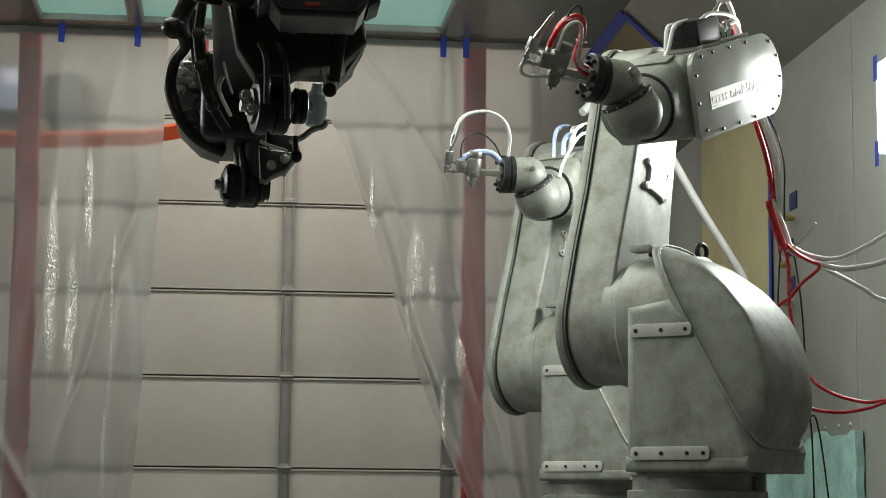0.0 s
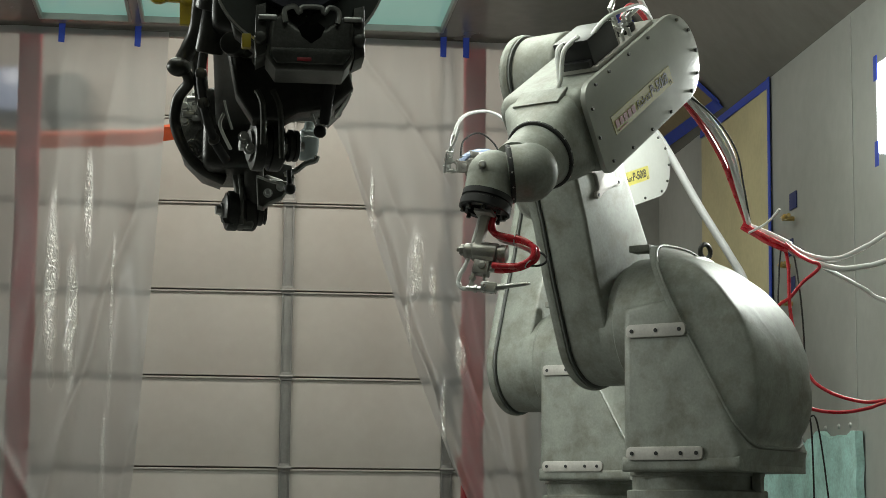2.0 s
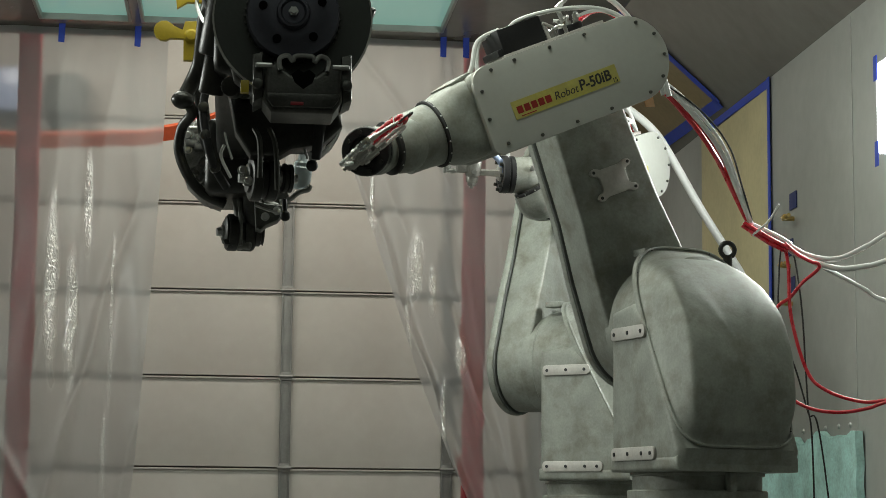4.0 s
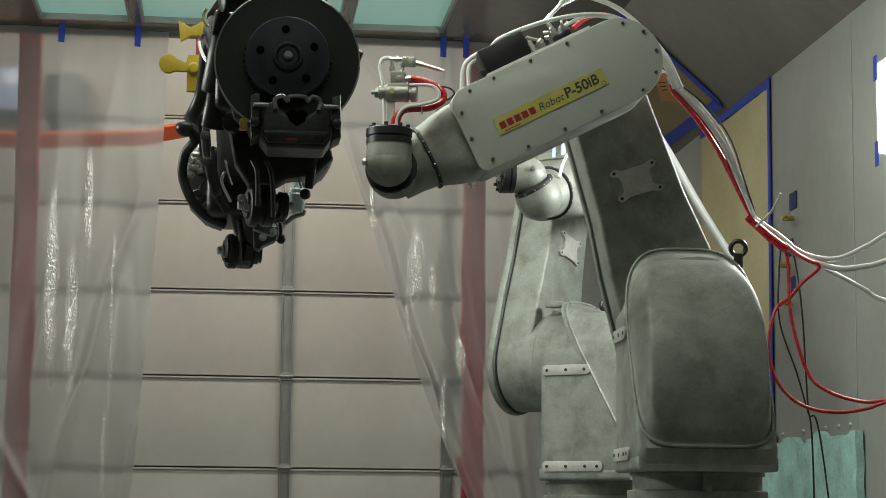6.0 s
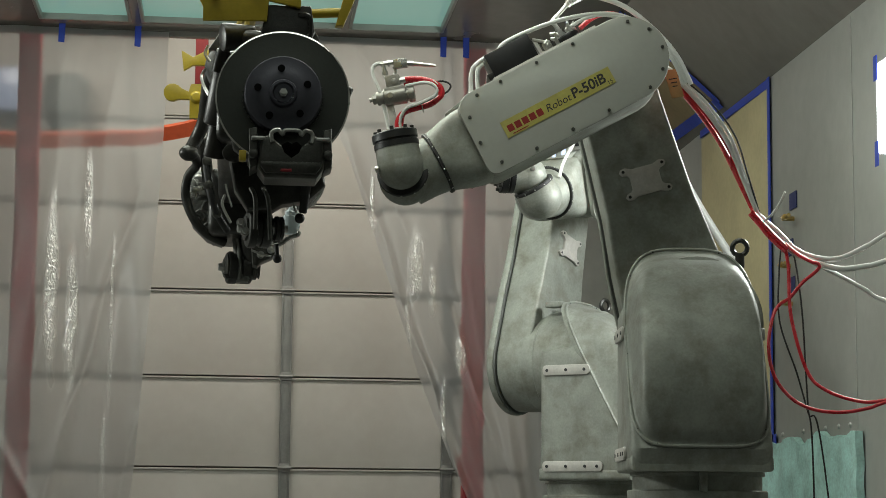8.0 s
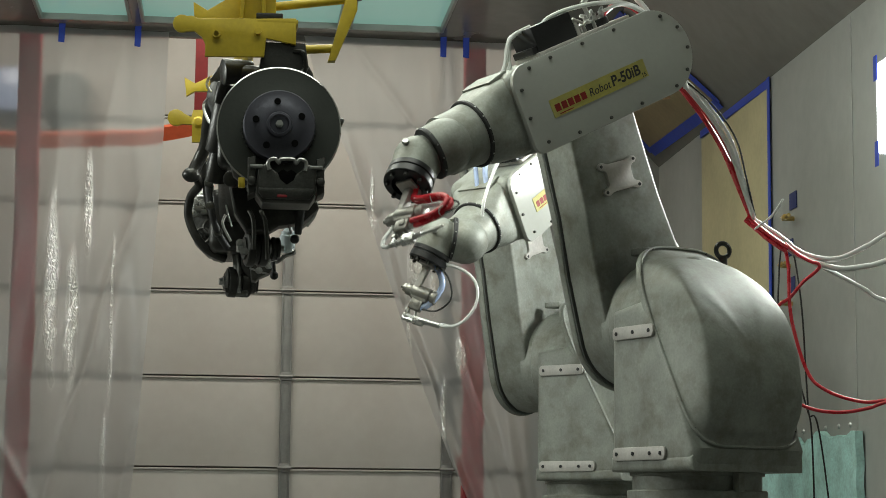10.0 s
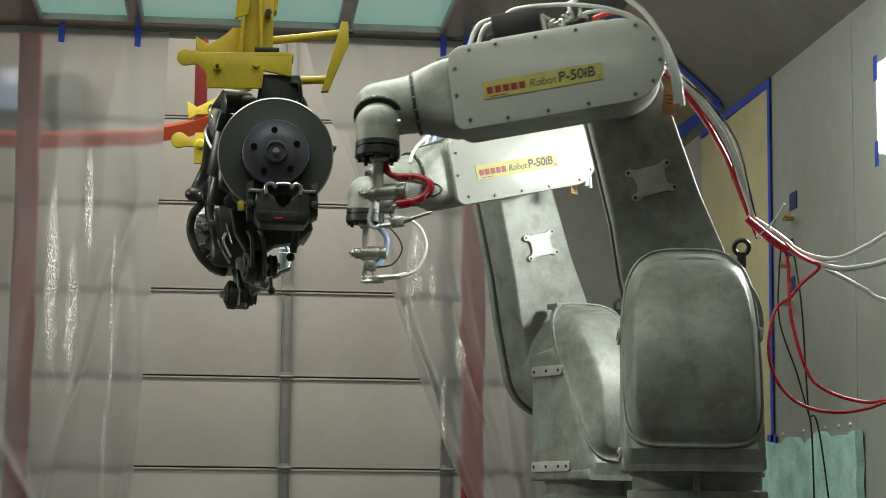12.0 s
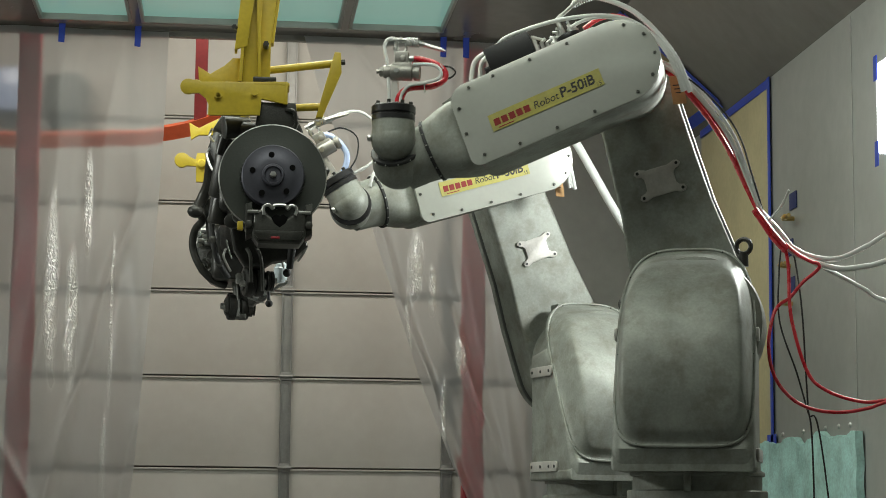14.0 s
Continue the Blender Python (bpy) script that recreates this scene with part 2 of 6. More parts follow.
def lathe(bm, profile, m, seg=28):
    """Rings of (radius, height) about m's z axis."""
    rings = []
    for r, h in profile:
        if r < 1e-6:
            rings.append([bm.verts.new(m @ Vector((0, 0, h)))])
        else:
            rings.append([bm.verts.new(m @ Vector((r * math.cos(2 * math.pi * i / seg), r * math.sin(2 * math.pi * i / seg), h))) for i in range(seg)])
    for a, b in zip(rings, rings[1:]):
        for i in range(seg):
            j = (i + 1) % seg
            if len(a) == 1 and len(b) == 1:
                continue
            if len(a) == 1:
                bm.faces.new((a[0], b[j], b[i]))
            elif len(b) == 1:
                bm.faces.new((a[i], a[j], b[0]))
            else:
                bm.faces.new((a[i], a[j], b[j], b[i]))
    return bm


def rod(bm, p0, p1, r, r1=None, seg=20, bevel=0.0):
    m, h = axis_frame(p0, p1)
    r1 = r if r1 is None else r1
    b = bevel
    if b:
        prof = [(0, 0), (r - b, 0), (r - 0.3 * b, 0.3 * b), (r, b), (r1, h - b), (r1 - 0.3 * b, h - 0.3 * b), (r1 - b, h), (0, h)]
    else:
        prof = [(0, 0), (r, 0), (r1, h), (0, h)]
    return lathe(bm, prof, m, seg)


def spline(pts, steps=8):
    pts = [Vector(p) for p in pts]
    out = []
    for i in range(len(pts) - 1):
        p0, p1, p2, p3 = pts[max(0, i - 1)], pts[i], pts[i + 1], pts[min(len(pts) - 1, i + 2)]
        for k in range(steps):
            t = k / steps
            out.append(0.5 * ((2 * p1) + (p2 - p0) * t + (2 * p0 - 5 * p1 + 4 * p2 - p3) * t * t + (3 * p1 - p0 - 3 * p2 + p3) * t ** 3))
    out.append(pts[-1])
    return out


def tube(bm, pts, r, seg=10, steps=8, taper=None):
    path = spline(pts, steps) if steps else [Vector(p) for p in pts]
    n = len(path)
    up = Vector((0.13, 0.41, 0.9))
    rings = []
    for i, p in enumerate(path):
        d = (path[min(i + 1, n - 1)] - path[max(i - 1, 0)]).normalized()
        x = (up - d * up.dot(d)).normalized()
        y = d.cross(x)
        up = x
        rr = r if taper is None else r + (taper - r) * i / (n - 1)
        rings.append([bm.verts.new(p + rr * (math.cos(2 * math.pi * k / seg) * x + math.sin(2 * math.pi * k / seg) * y)) for k in range(seg)])
    for a, b in zip(rings, rings[1:]):
        for k in range(seg):
            bm.faces.new((a[k], a[(k + 1) % seg], b[(k + 1) % seg], b[k]))
    bm.faces.new(rings[0][::-1])
    bm.faces.new(rings[-1])
    return bm


def ball(bm, c, r, squash=(1, 1, 1), seg=24):
    bmesh.ops.create_uvsphere(bm, u_segments=seg, v_segments=seg // 2, radius=r, matrix=Matrix.Translation(c) @ Matrix.Diagonal((*squash, 1)))
    return bm


def ring(bm, c, axis, r, thick, seg=28, tseg=8):
    m, _ = axis_frame(c, Vector(c) + Vector(axis))
    prof = [(r + thick * math.cos(2 * math.pi * k / tseg), thick * math.sin(2 * math.pi * k / tseg)) for k in range(tseg)]
    return lathe(bm, prof + prof[:1], m, seg)


def arc(cx, cz, r, a0, a1, n=10):
    return [(cx + r * math.cos(radians(a0 + (a1 - a0) * i / n)), cz + r * math.sin(radians(a0 + (a1 - a0) * i / n))) for i in range(n + 1)]


def rounded(x0, z0, x1, z1, r, n=5):
    return arc(x1 - r, z1 - r, r, 0, 90, n) + arc(x0 + r, z1 - r, r, 90, 180, n) + arc(x0 + r, z0 + r, r, 180, 270, n) + arc(x1 - r, z0 + r, r, 270, 360, n)


B = bmesh.new


def letters(name, text, size, m, material, parent, shear=0.0, bold=0.0):
    cu = bpy.data.curves.new(name, "FONT")
    cu.body, cu.size, cu.extrude, cu.shear, cu.offset = text, size, 0.0004, shear, bold
    tmp = new(name + "_source", cu)
    me = bpy.data.meshes.new_from_object(tmp.evaluated_get(bpy.context.evaluated_depsgraph_get()))
    bpy.data.objects.remove(tmp)
    me.transform(m)
    me.materials.clear()
    me.materials.append(material)
    ob = new(name, me)
    ob.parent = parent
    return ob


def repeat_part(name, b, material, parent, places):
    """Alike parts on one mesh, each an object of its own."""
    first = part(name, b, material, parent)
    first.matrix_basis = places[0]
    for m in places[1:]:
        ob = new(name, first.data)
        ob.parent, ob.matrix_basis = parent, m


# ---------------------------------------------------------------- the booth and the bay behind it
def structure():
    t = 0.12
    # made-up plain floor below the view, only there to bounce light
    b = B()
    box(b, (0, 4.0, -0.1), (20, 24, 0.2))
    tagged(part("floor", b, FLOOR_GREY), "plain grey floor, unseen", "floor", kind="structure")
    # side walls of the booth; the west one is unseen, added to close it
    for name, x in (("wall_east", WALL_X + t / 2), ("wall_west", -2.6 - t / 2)):
        b = B()
        box(b, (x, (COVE_END - 3.0) / 2, 1.8), (t, COVE_END + 3.0, 3.6))
        tagged(part(name, b, BOOTH), "grey galvanised sheet wall of a paint booth", "wall", kind="structure")
    # unseen wall behind the camera, added to keep the booth's light in
    b = B()
    box(b, (0, -3.06, 1.8), (5.4, 0.12, 3.6))
    tagged(part("wall_south", b, BOOTH), "grey galvanised sheet wall of a paint booth", "wall", kind="structure")
    # end wall beside the opening
    b = B()
    box(b, (1.94, COVE_END + 0.06, 2.0), (0.70, 0.12, 4.0))
    tagged(part("wall_north", b, BOOTH), "grey sheet end wall beside the booth's opening", "wall", kind="structure")
    # out of view on the west side, added to close the end
    b = B()
    box(b, (-2.5, END_Y + 0.06, 1.8), (0.7, 0.12, 3.6))
    tagged(part("wall_north_west", b, BOOTH), "grey sheet end wall beside the booth's opening", "wall", kind="structure")
    # ceiling with real openings for the light windows, and its sloping cove
    b = B()
    # only the last row is in view; the others are added windows, unseen
    rows = ((1.1, 2.3), (4.1, 5.3), (5.7, 6.9), (7.85, 9.6))
    edges = [-3.12]
    for y0, y1 in rows:
        edges += [y0, y1]
    edges.append(END_Y + 0.02)
    for i in range(0, len(edges), 2):
        y0, y1 = edges[i], edges[i + 1]
        box(b, ((COVE_X - 2.7) / 2, (y0 + y1) / 2, CEIL_Z + 0.04), (COVE_X + 2.7, y1 - y0, 0.08))
    for y0, y1 in rows:
        for x0, x1 in ((-2.7, -0.99), (-0.54, -0.495), (0.487, 0.525), (1.0, COVE_X)):
            box(b, ((x0 + x1) / 2, (y0 + y1) / 2, CEIL_Z + 0.04), (x1 - x0, y1 - y0, 0.08))
    box(b, (-0.55, END_Y - 0.01, CEIL_Z - 0.012), (4.3, 0.05, 0.03), 0.004)
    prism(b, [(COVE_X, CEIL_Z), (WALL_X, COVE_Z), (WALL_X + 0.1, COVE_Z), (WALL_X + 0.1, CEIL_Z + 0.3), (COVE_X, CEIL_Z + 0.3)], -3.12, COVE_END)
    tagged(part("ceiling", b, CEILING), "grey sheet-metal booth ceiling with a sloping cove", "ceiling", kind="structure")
    for y0, y1 in rows:
        for x0, x1 in ((-0.99, -0.54), (-0.495, 0.487), (0.525, 1.0)):
            f = thing("ceiling_light", pose((x0 + x1) / 2, (y0 + y1) / 2, CEIL_Z), "pale green fluorescent light window set into the ceiling", "ceiling light", "booth ceiling lights")
            w, d = x1 - x0, y1 - y0
            b = B()
            for sx in (-1, 1):
                box(b, (sx * (w / 2 - 0.008), 0, 0.02), (0.016, d, 0.05), 0.003)
            for sy in (-1, 1):
                box(b, (0, sy * (d / 2 - 0.008), 0.02), (w - 0.032, 0.016, 0.05), 0.003)
            part("frame", b, BOOTH, f)
            b = B()
            box(b, (0, 0, 0.03), (w - 0.032, d - 0.032, 0.008))
            part("pane", b, LIGHT_GLASS, f, "pale green glowing glass")
    # wall light
    f = thing("wall_light", pose(WALL_X - 0.02, 6.405, 2.645), "white glowing light window on the booth wall", "wall light")
    b = B()
    m = Matrix.Rotation(radians(90), 4, "Z")
    prism(b, rounded(-0.305, -0.165, 0.305, 0.165, 0.03), -0.02, 0.018, m, 0.004)
    part("pane", b, WALL_LIGHT, f)
    for dz, tilt in ((0.15, -25), (-0.16, 30)):
        b = B()
        box(b, (-0.021, 0.302, dz), (0.003, 0.035, 0.09), 0, pose(0, 0, 0, 0, 0, 0))
        part("tape", b, BLUE_TAPE, f, "strip of blue tape")
    # wall seams, rivets
    for y in (7.10, 5.9):
        b = B()
        box(b, (WALL_X - 0.002, y, 1.55), (0.004, 0.006, 3.08), 0.001)
        tagged(part("trim", b, WALL_SEAM, None), "pale vertical seam strip on the booth wall", "seam", kind="structure")
    # far bay: door wall, and unseen side walls added to close it in
    for name, c, s in (("wall_bay_north", (0, DOOR_Y + 0.25, 2.6), (14, 0.2, 5.2)), ("wall_bay_west", (-5, 11.2, 2.6), (0.15, 2.6, 5.2)),
                       ("wall_bay_east", (5, 11.2, 2.6), (0.15, 2.6, 5.2))):
        b = B()
        box(b, c, s)
        tagged(part(name, b, BAY), "pale painted wall of the bay behind the booth", "wall", kind="structure")
    # bay ceiling is unseen, added to close the bay above
    b = B()
    box(b, (0, 11.2, 5.25), (14, 2.8, 0.1))
    box(b, (0, 9.9, 4.5), (14, 0.1, 1.5))
    tagged(part("ceiling_bay", b, BAY), "pale ceiling of the bay behind the booth", "ceiling", kind="structure")


def garage_door():
    d = thing("door_1", pose(0.321, DOOR_Y, 0), "beige steel sectional overhead door, closed", "garage door", kind="structure")
    zs = [-0.10, 0.42, 0.945, 1.478, 2.04, 2.577, 3.130, 3.67, 4.21, 4.75]
    cols = [-2.99, -1.99, -0.995, 0.0, 1.004, 1.99]
    back = B()
    box(back, (-0.5, 0.10, 2.4), (5.2, 0.06, 4.9))
    part("backing", back, GAP, d)
    for z0, z1 in zip(zs, zs[1:]):
        for x0, x1 in zip(cols, cols[1:]):
            b = B()
            z0c = max(z0, 0.0)
            box(b, ((x0 + x1) / 2, 0.035, (z0c + z1) / 2), (x1 - x0 - 0.004, 0.045, z1 - z0c - 0.010), 0.004)
            part("panel", b, DOOR, d)
        b = B()
        box(b, (-0.5, 0.006, z1 - 0.012), (4.98, 0.02, 0.010), 0.003)
        part("joint_lip", b, SEAM, d)
    for x in cols[3:5]:
        b = B()
        box(b, (x, -0.012, 2.35), (0.068, 0.03, 4.7), 0.004)
        box(b, (x - 0.028, -0.032, 2.35), (0.010, 0.014, 4.7), 0.002)
        box(b, (x + 0.028, -0.032, 2.35), (0.010, 0.014, 4.7), 0.002)
        part("rail", b, DOOR_RAIL, d)
        for z in zs[1:-1]:
            h = B()
            box(h, (x, -0.034, z), (0.075, 0.02, 0.05), 0.004)
            rod(h, (x - 0.045, -0.045, z), (x + 0.045, -0.045, z), 0.010, seg=10)
            part("hinge", h, DOOR_RAIL, d)


def red_frame():
    f = thing("red_post", pose(1.236, 10.2, 0), "red painted steel post behind the film curtain", "post", "red posts")
    b = B()
    box(b, (0, 0, 2.2), (0.11, 0.11, 4.4), 0.01)
    part("shaft", b, RED_STEEL, f)
    b = B()
    box(b, (0, 0, 0.012), (0.26, 0.26, 0.02), 0.004)
    part("base_plate", b, RED_STEEL, f)
    copy_thing(f, pose(-1.09, 10.2, 0))
    f = thing("hanging_red_post", pose(-0.222, 11.0, 3.44), "red steel drop post above an orange beam", "post")
    b = B()
    box(b, (0, 0, 0.7), (0.07, 0.07, 1.6), 0.006)
    part("shaft", b, RED_STEEL_DARK, f)
    f = thing("orange_beam", pose(0, 11.0, 3.25), "orange-red steel beam hanging below a drop post", "beam")
    b = B()
    tube(b, [(-3.2, 0.0, 0.0), (-1.5, 0, 0.0), (-0.85, 0, 0.02), (-0.39, 0, 0.06), (-0.1, 0, 0.15), (0.0, 0, 0.18)], 0.055, 4, 4)
    part("bar", b, ORANGE_STEEL, f)
    f = thing("wall_cabinet", pose(-1.09, DOOR_Y - 0.12, 3.765), "dark grey cabinet on the wall behind the film", "cabinet")
    b = B()
    box(b, (0, 0, 0), (0.27, 0.2, 0.25), 0.01)
    part("body", b, SILVER_DARK, f)
    b = B()
    box(b, (-0.40, 0, 0.02), (0.30, 0.18, 0.26), 0.01)
    part("side_box", b, BLUE_HOSE, f)


def along(points, z):
    """x of a hanging edge given as (height, x) points from the top down."""
    for (z1, x1), (z0, x0) in zip(points, points[1:]):
        if z >= z0:
            return x0 + (x1 - x0) * (z - z0) / (z1 - z0)
    return points[-1][1]


def curtain(name, label, left, right, y, seed, folds, ridges, material, sway=1.0):
    """A hanging sheet of film between two edges, with soft folds and a few sharp creases."""
    nx, nz = 150, 170
    z0, z1 = 0.05, CEIL_Z - 0.02
    b = B()
    grid = []
    for j in range(nz + 1):
        v = j / nz
        z = z0 + (z1 - z0) * v
        xl, xr = along(left, z), along(right, z)
        row = []
        for i in range(nx + 1):
            u = i / nx
            x = xl + (xr - xl) * u
            amp = sway * (0.006 + 0.022 * (1 - v))
            dy = amp * (math.sin(folds * u * 6.28 + 1.5 * math.sin(1.2 * z + seed)) + 0.4 * math.sin(folds * 2.3 * u * 6.28 + seed + z))
            dy += sway * 0.06 * noise.noise((x * 1.4, z * 0.6, seed)) + sway * 0.012 * noise.noise((x * 6, z * 2.5, seed + 5))
            rough = max(0.0, noise.noise((x * 2.3, z * 1.1, seed + 11)) + 0.12) * min(1.0, max(0.08, 3.2 - z))
            dy += 0.003 * rough * noise.noise((x * 24, z * 4.5, seed + 2)) + 0.002 * rough * noise.noise((x * 48, z * 14, seed + 7))
            for (ax, az), (bx, bz), width, depth in ridges:
                if bz - 0.1 < z < az + 0.1:
                    f = (az - z) / (az - bz)
                    rx = ax + (bx - ax) * f + 0.012 * math.sin(9 * z + ax * 7)
                    dy -= depth * math.exp(-abs((x - rx) / width) ** 1.4) * min(1, 6 * max(0, f + 0.1)) * min(1, 6 * max(0, 1.1 - f))
            row.append(b.verts.new((x, y + dy, z)))
        grid.append(row)
    for j in range(nz):
        for i in range(nx):
            b.faces.new((grid[j][i], grid[j][i + 1], grid[j + 1][i + 1], grid[j + 1][i]))
    ob = part(name, b, material, None, "", 180)
    return tagged(ob, label, "curtain", "film curtains")


def curtains():
    curtain("film_curtain", "clear plastic film sheet taped to the ceiling edge, creased", [(3.6, -2.3), (0.0, -2.3)],
            [(3.6, -0.36), (3.0, -0.375), (2.46, -0.40), (1.43, -0.465), (0.0, -0.62)], END_Y - 0.10, 3.0, 4,
            [((-0.50, 2.7), (-0.93, 1.15), 0.026, 0.023), ((-0.43, 1.7), (-0.62, 1.0), 0.016, 0.013), ((-1.15, 1.6), (-0.75, 0.9), 0.026, 0.017),
             ((-0.60, 3.5), (-0.72, 2.2), 0.039, 0.010), ((-0.85, 3.5), (-0.98, 1.6), 0.065, 0.017)], FILM_DOUBLE)
    curtain("film_curtain", "clear plastic film sheet gathered to one side, with diagonal folds",
            [(3.6, 0.30), (3.2, 0.42), (2.97, 0.54), (2.317, 0.761), (1.87, 0.908), (1.43, 1.08), (1.28, 1.15), (0.0, 1.45)],
            [(3.6, 1.50), (0.0, 1.62)], END_Y - 0.10, 8.0, 3,
            [((0.56, 3.0), (1.18, 1.2), 0.029, 0.023), ((0.60, 3.5), (1.05, 2.85), 0.019, 0.010), ((0.72, 2.9), (1.25, 1.5), 0.052, 0.017), ((1.05, 2.2), (1.42, 1.2), 0.039, 0.020),
             ((0.95, 3.4), (1.10, 2.2), 0.039, 0.006)], FILM, 0.4)
    for x, h in ((-0.885, 0.075), (-0.513, 0.085), (1.01, 0.085), (1.125, 0.085)):
        b = B()
        prism(b, [(-0.016, -h), (0.014, -h - 0.004), (0.017, 0.02), (-0.015, 0.018)], -0.001, 0.001, pose(x, END_Y - 0.115, CEIL_Z - 0.02, -4, 0, 3))
        tagged(part("tape_strip", b, BLUE_TAPE), "strip of blue tape on the ceiling edge", "tape", "tape strips")


def wall_things():
    """What is fixed to the side wall: masked door panel, hatch, filter blanket, fittings."""
    X = WALL_X
    d = thing("masked_opening", pose(X - 0.004, 8.24, 1.52), "wall panel masked with yellowish paper and edged with blue tape", "masked opening")
    b = B()
    box(b, (0, 0.62, 0.77), (0.008, 1.24, 1.54), 0.002)
    part("paper", b, PAPER, d)
    b = B()
    box(b, (-0.007, -0.01, 0.77), (0.004, 0.035, 1.62))
    part("tape", b, BLUE_TAPE, d, "blue tape")
    b = B()
    prism(b, [(0.0, 1.535), (1.25, 1.55), (1.25, 1.585), (0.0, 1.575)], 0.005, 0.008, Matrix.Rotation(radians(90), 4, "Z") @ pose(0, 0, 0))
    part("tape", b, BLUE_TAPE, d, "blue tape")
    b = B()
    box(b, (-0.007, 0.0, 0.005), (0.004, 0.13, 0.055))
    part("tape", b, BLUE_TAPE, d, "blue tape")
    # hatch in the cove, in the slope's own plane
    slope = math.atan2(CEIL_Z - COVE_Z, WALL_X - COVE_X)
    length = math.hypot(CEIL_Z - COVE_Z, WALL_X - COVE_X)
    m = pose(WALL_X, 0, COVE_Z, 0, math.degrees(slope), 0)
    h = thing("masked_hatch", m, "hatch in the sloping ceiling masked with brown paper and blue tape", "masked hatch")
    quad = [(-length + 0.02, 9.05), (-0.06, 8.95), (-0.09, 10.36), (-length + 0.02, 10.30)]
    b = B()
    prism(b, [(u, -y) for u, y in quad], -0.008, -0.001, Matrix.Rotation(radians(90), 4, "X"), 0.001)
    part("paper", b, PAPER_DARK, h)
    for (ua, ya), (ub, yb) in zip(quad, quad[1:] + quad[:1]):
        d = Vector((ub - ua, yb - ya)).normalized()
        n = Vector((-d.y, d.x)) * 0.028
        b = B()
        prism(b, [(ua + n.x, -(ya + n.y)), (ub + n.x, -(yb + n.y)), (ub - n.x, -(yb - n.y)), (ua - n.x, -(ya - n.y))], -0.012, -0.009, Matrix.Rotation(radians(90), 4, "X"))
        part("tape", b, BLUE_TAPE, h, "blue tape")
    # filter blanket
    b = B()
    nx, nz = 34, 30
    rows = []
    for j in range(nz + 1):
        row = []
        for i in range(nx + 1):
            y = 7.02 + 1.35 * i / nx
            z = 1.515 + (0.035 * noise.noise((y * 5, 3, 0)) + 0.02 * noise.noise((y * 19, 7, 0))) * (j / nz) - (1.0 * (1 - j / nz))
            row.append(b.verts.new((X - 0.035 - 0.02 * noise.noise((y * 7, z * 7, 2)), y, z + 0.02 * noise.noise((y * 9, 0, 4)))))
        rows.append(row)
    for j in range(nz):
        for i in range(nx):
            b.faces.new((rows[j][i], rows[j][i + 1], rows[j + 1][i + 1], rows[j + 1][i]))
    ext = bmesh.ops.extrude_face_region(b, geom=list(b.faces))
    bmesh.ops.translate(b, vec=(0.03, 0, 0), verts=[v for v in ext["geom"] if isinstance(v, bmesh.types.BMVert)])
    tagged(part("filter_blanket", b, FILTER), "torn pale green filter blanket fixed on the wall", "filter")
    for y in (7.19, 7.33, 7.50, 7.80, 8.10):
        b = B()
        lathe(b, [(0, 0.008), (0.006, 0.007), (0.010, 0.003), (0.011, 0)], pose(X, y, 1.548, 0, -90, 0), 12)
        tagged(part("rivet", b, STEEL), "small steel rivet in the booth wall", "rivet", "wall rivets")
    # air taps with navy tape tabs
    for y, z in ((7.90, 2.46), (7.96, 2.27), (7.94, 2.11)):
        f = thing("air_fitting", pose(X, y, z - 0.03), "brass air fitting with a navy tape tab on the wall", "air fitting", "air fittings")
        b = B()
        rod(b, (0, 0, 0), (-0.05, 0, 0), 0.010, seg=10)
        rod(b, (-0.045, 0, 0), (-0.05, -0.10, 0.0), 0.008, seg=10)
        rod(b, (-0.05, -0.02, 0), (-0.05, -0.05, 0), 0.013, seg=6)
        part("tap", b, BRASS, f)
        b = B()
        box(b, (-0.004, -0.005, 0.075), (0.004, 0.10, 0.07), 0.001)
        part("tab", b, DARK_TAPE, f, "navy tape tab")


structure()
garage_door()
red_frame()
curtains()
wall_things()


# ---------------------------------------------------------------- paint robots
J2_Z, L2 = 0.568, 0.793          # shoulder height over the base, upper arm length
WRIST_U, WRIST_Y = 0.734, -0.062  # wrist centre ahead of the elbow, and off the arm's middle
SEG = 0.09                       # length of each bend of the hollow wrist


def screw_ring(parent, pts, y, r=0.006):
    """Hexagon screws on a face at y, heads towards -y, sharing one mesh."""
    first = None
    for x, z in pts:
        if first is None:
            b = B()
            lathe(b, [(0, 0.006), (r * 0.8, 0.006), (r, 0.004), (r, 0)], pose(0, 0, 0, 90, 0, 0), 8)
            first = part("screw", b, CAST, parent)
            first.location = (x, y, z)
        else:
            ob = new("screw", first.data)
            ob.parent, ob.location = parent, (x, y, z)


def bracket_plate(parent, y0, y1, z, x, holes):
    b = B()
    m = pose(x, 0, z, 0, 0, -90)
    prism(b, rounded(-max(y0, y1), -0.019, -min(y0, y1), 0.019, 0.014), -0.009, 0.0, m, 0.003)
    p = part("bracket_plate", b, PLATE, parent, "zinc-grey mounting plate with bolt holes")
    for h in holes:
        b = B()
        rod(b, (x - 0.011, h, z), (x - 0.0085, h, z), 0.006, seg=10)
        part("bolt_hole", b, BLACK, p)


GUN_GREY = mat("gun_metal", (0.30, 0.29, 0.265), 0.38, 0.6, 0.2, 25, 0.1, 160)


COVER_X = -0.022                 # the cover sits off the turret's middle


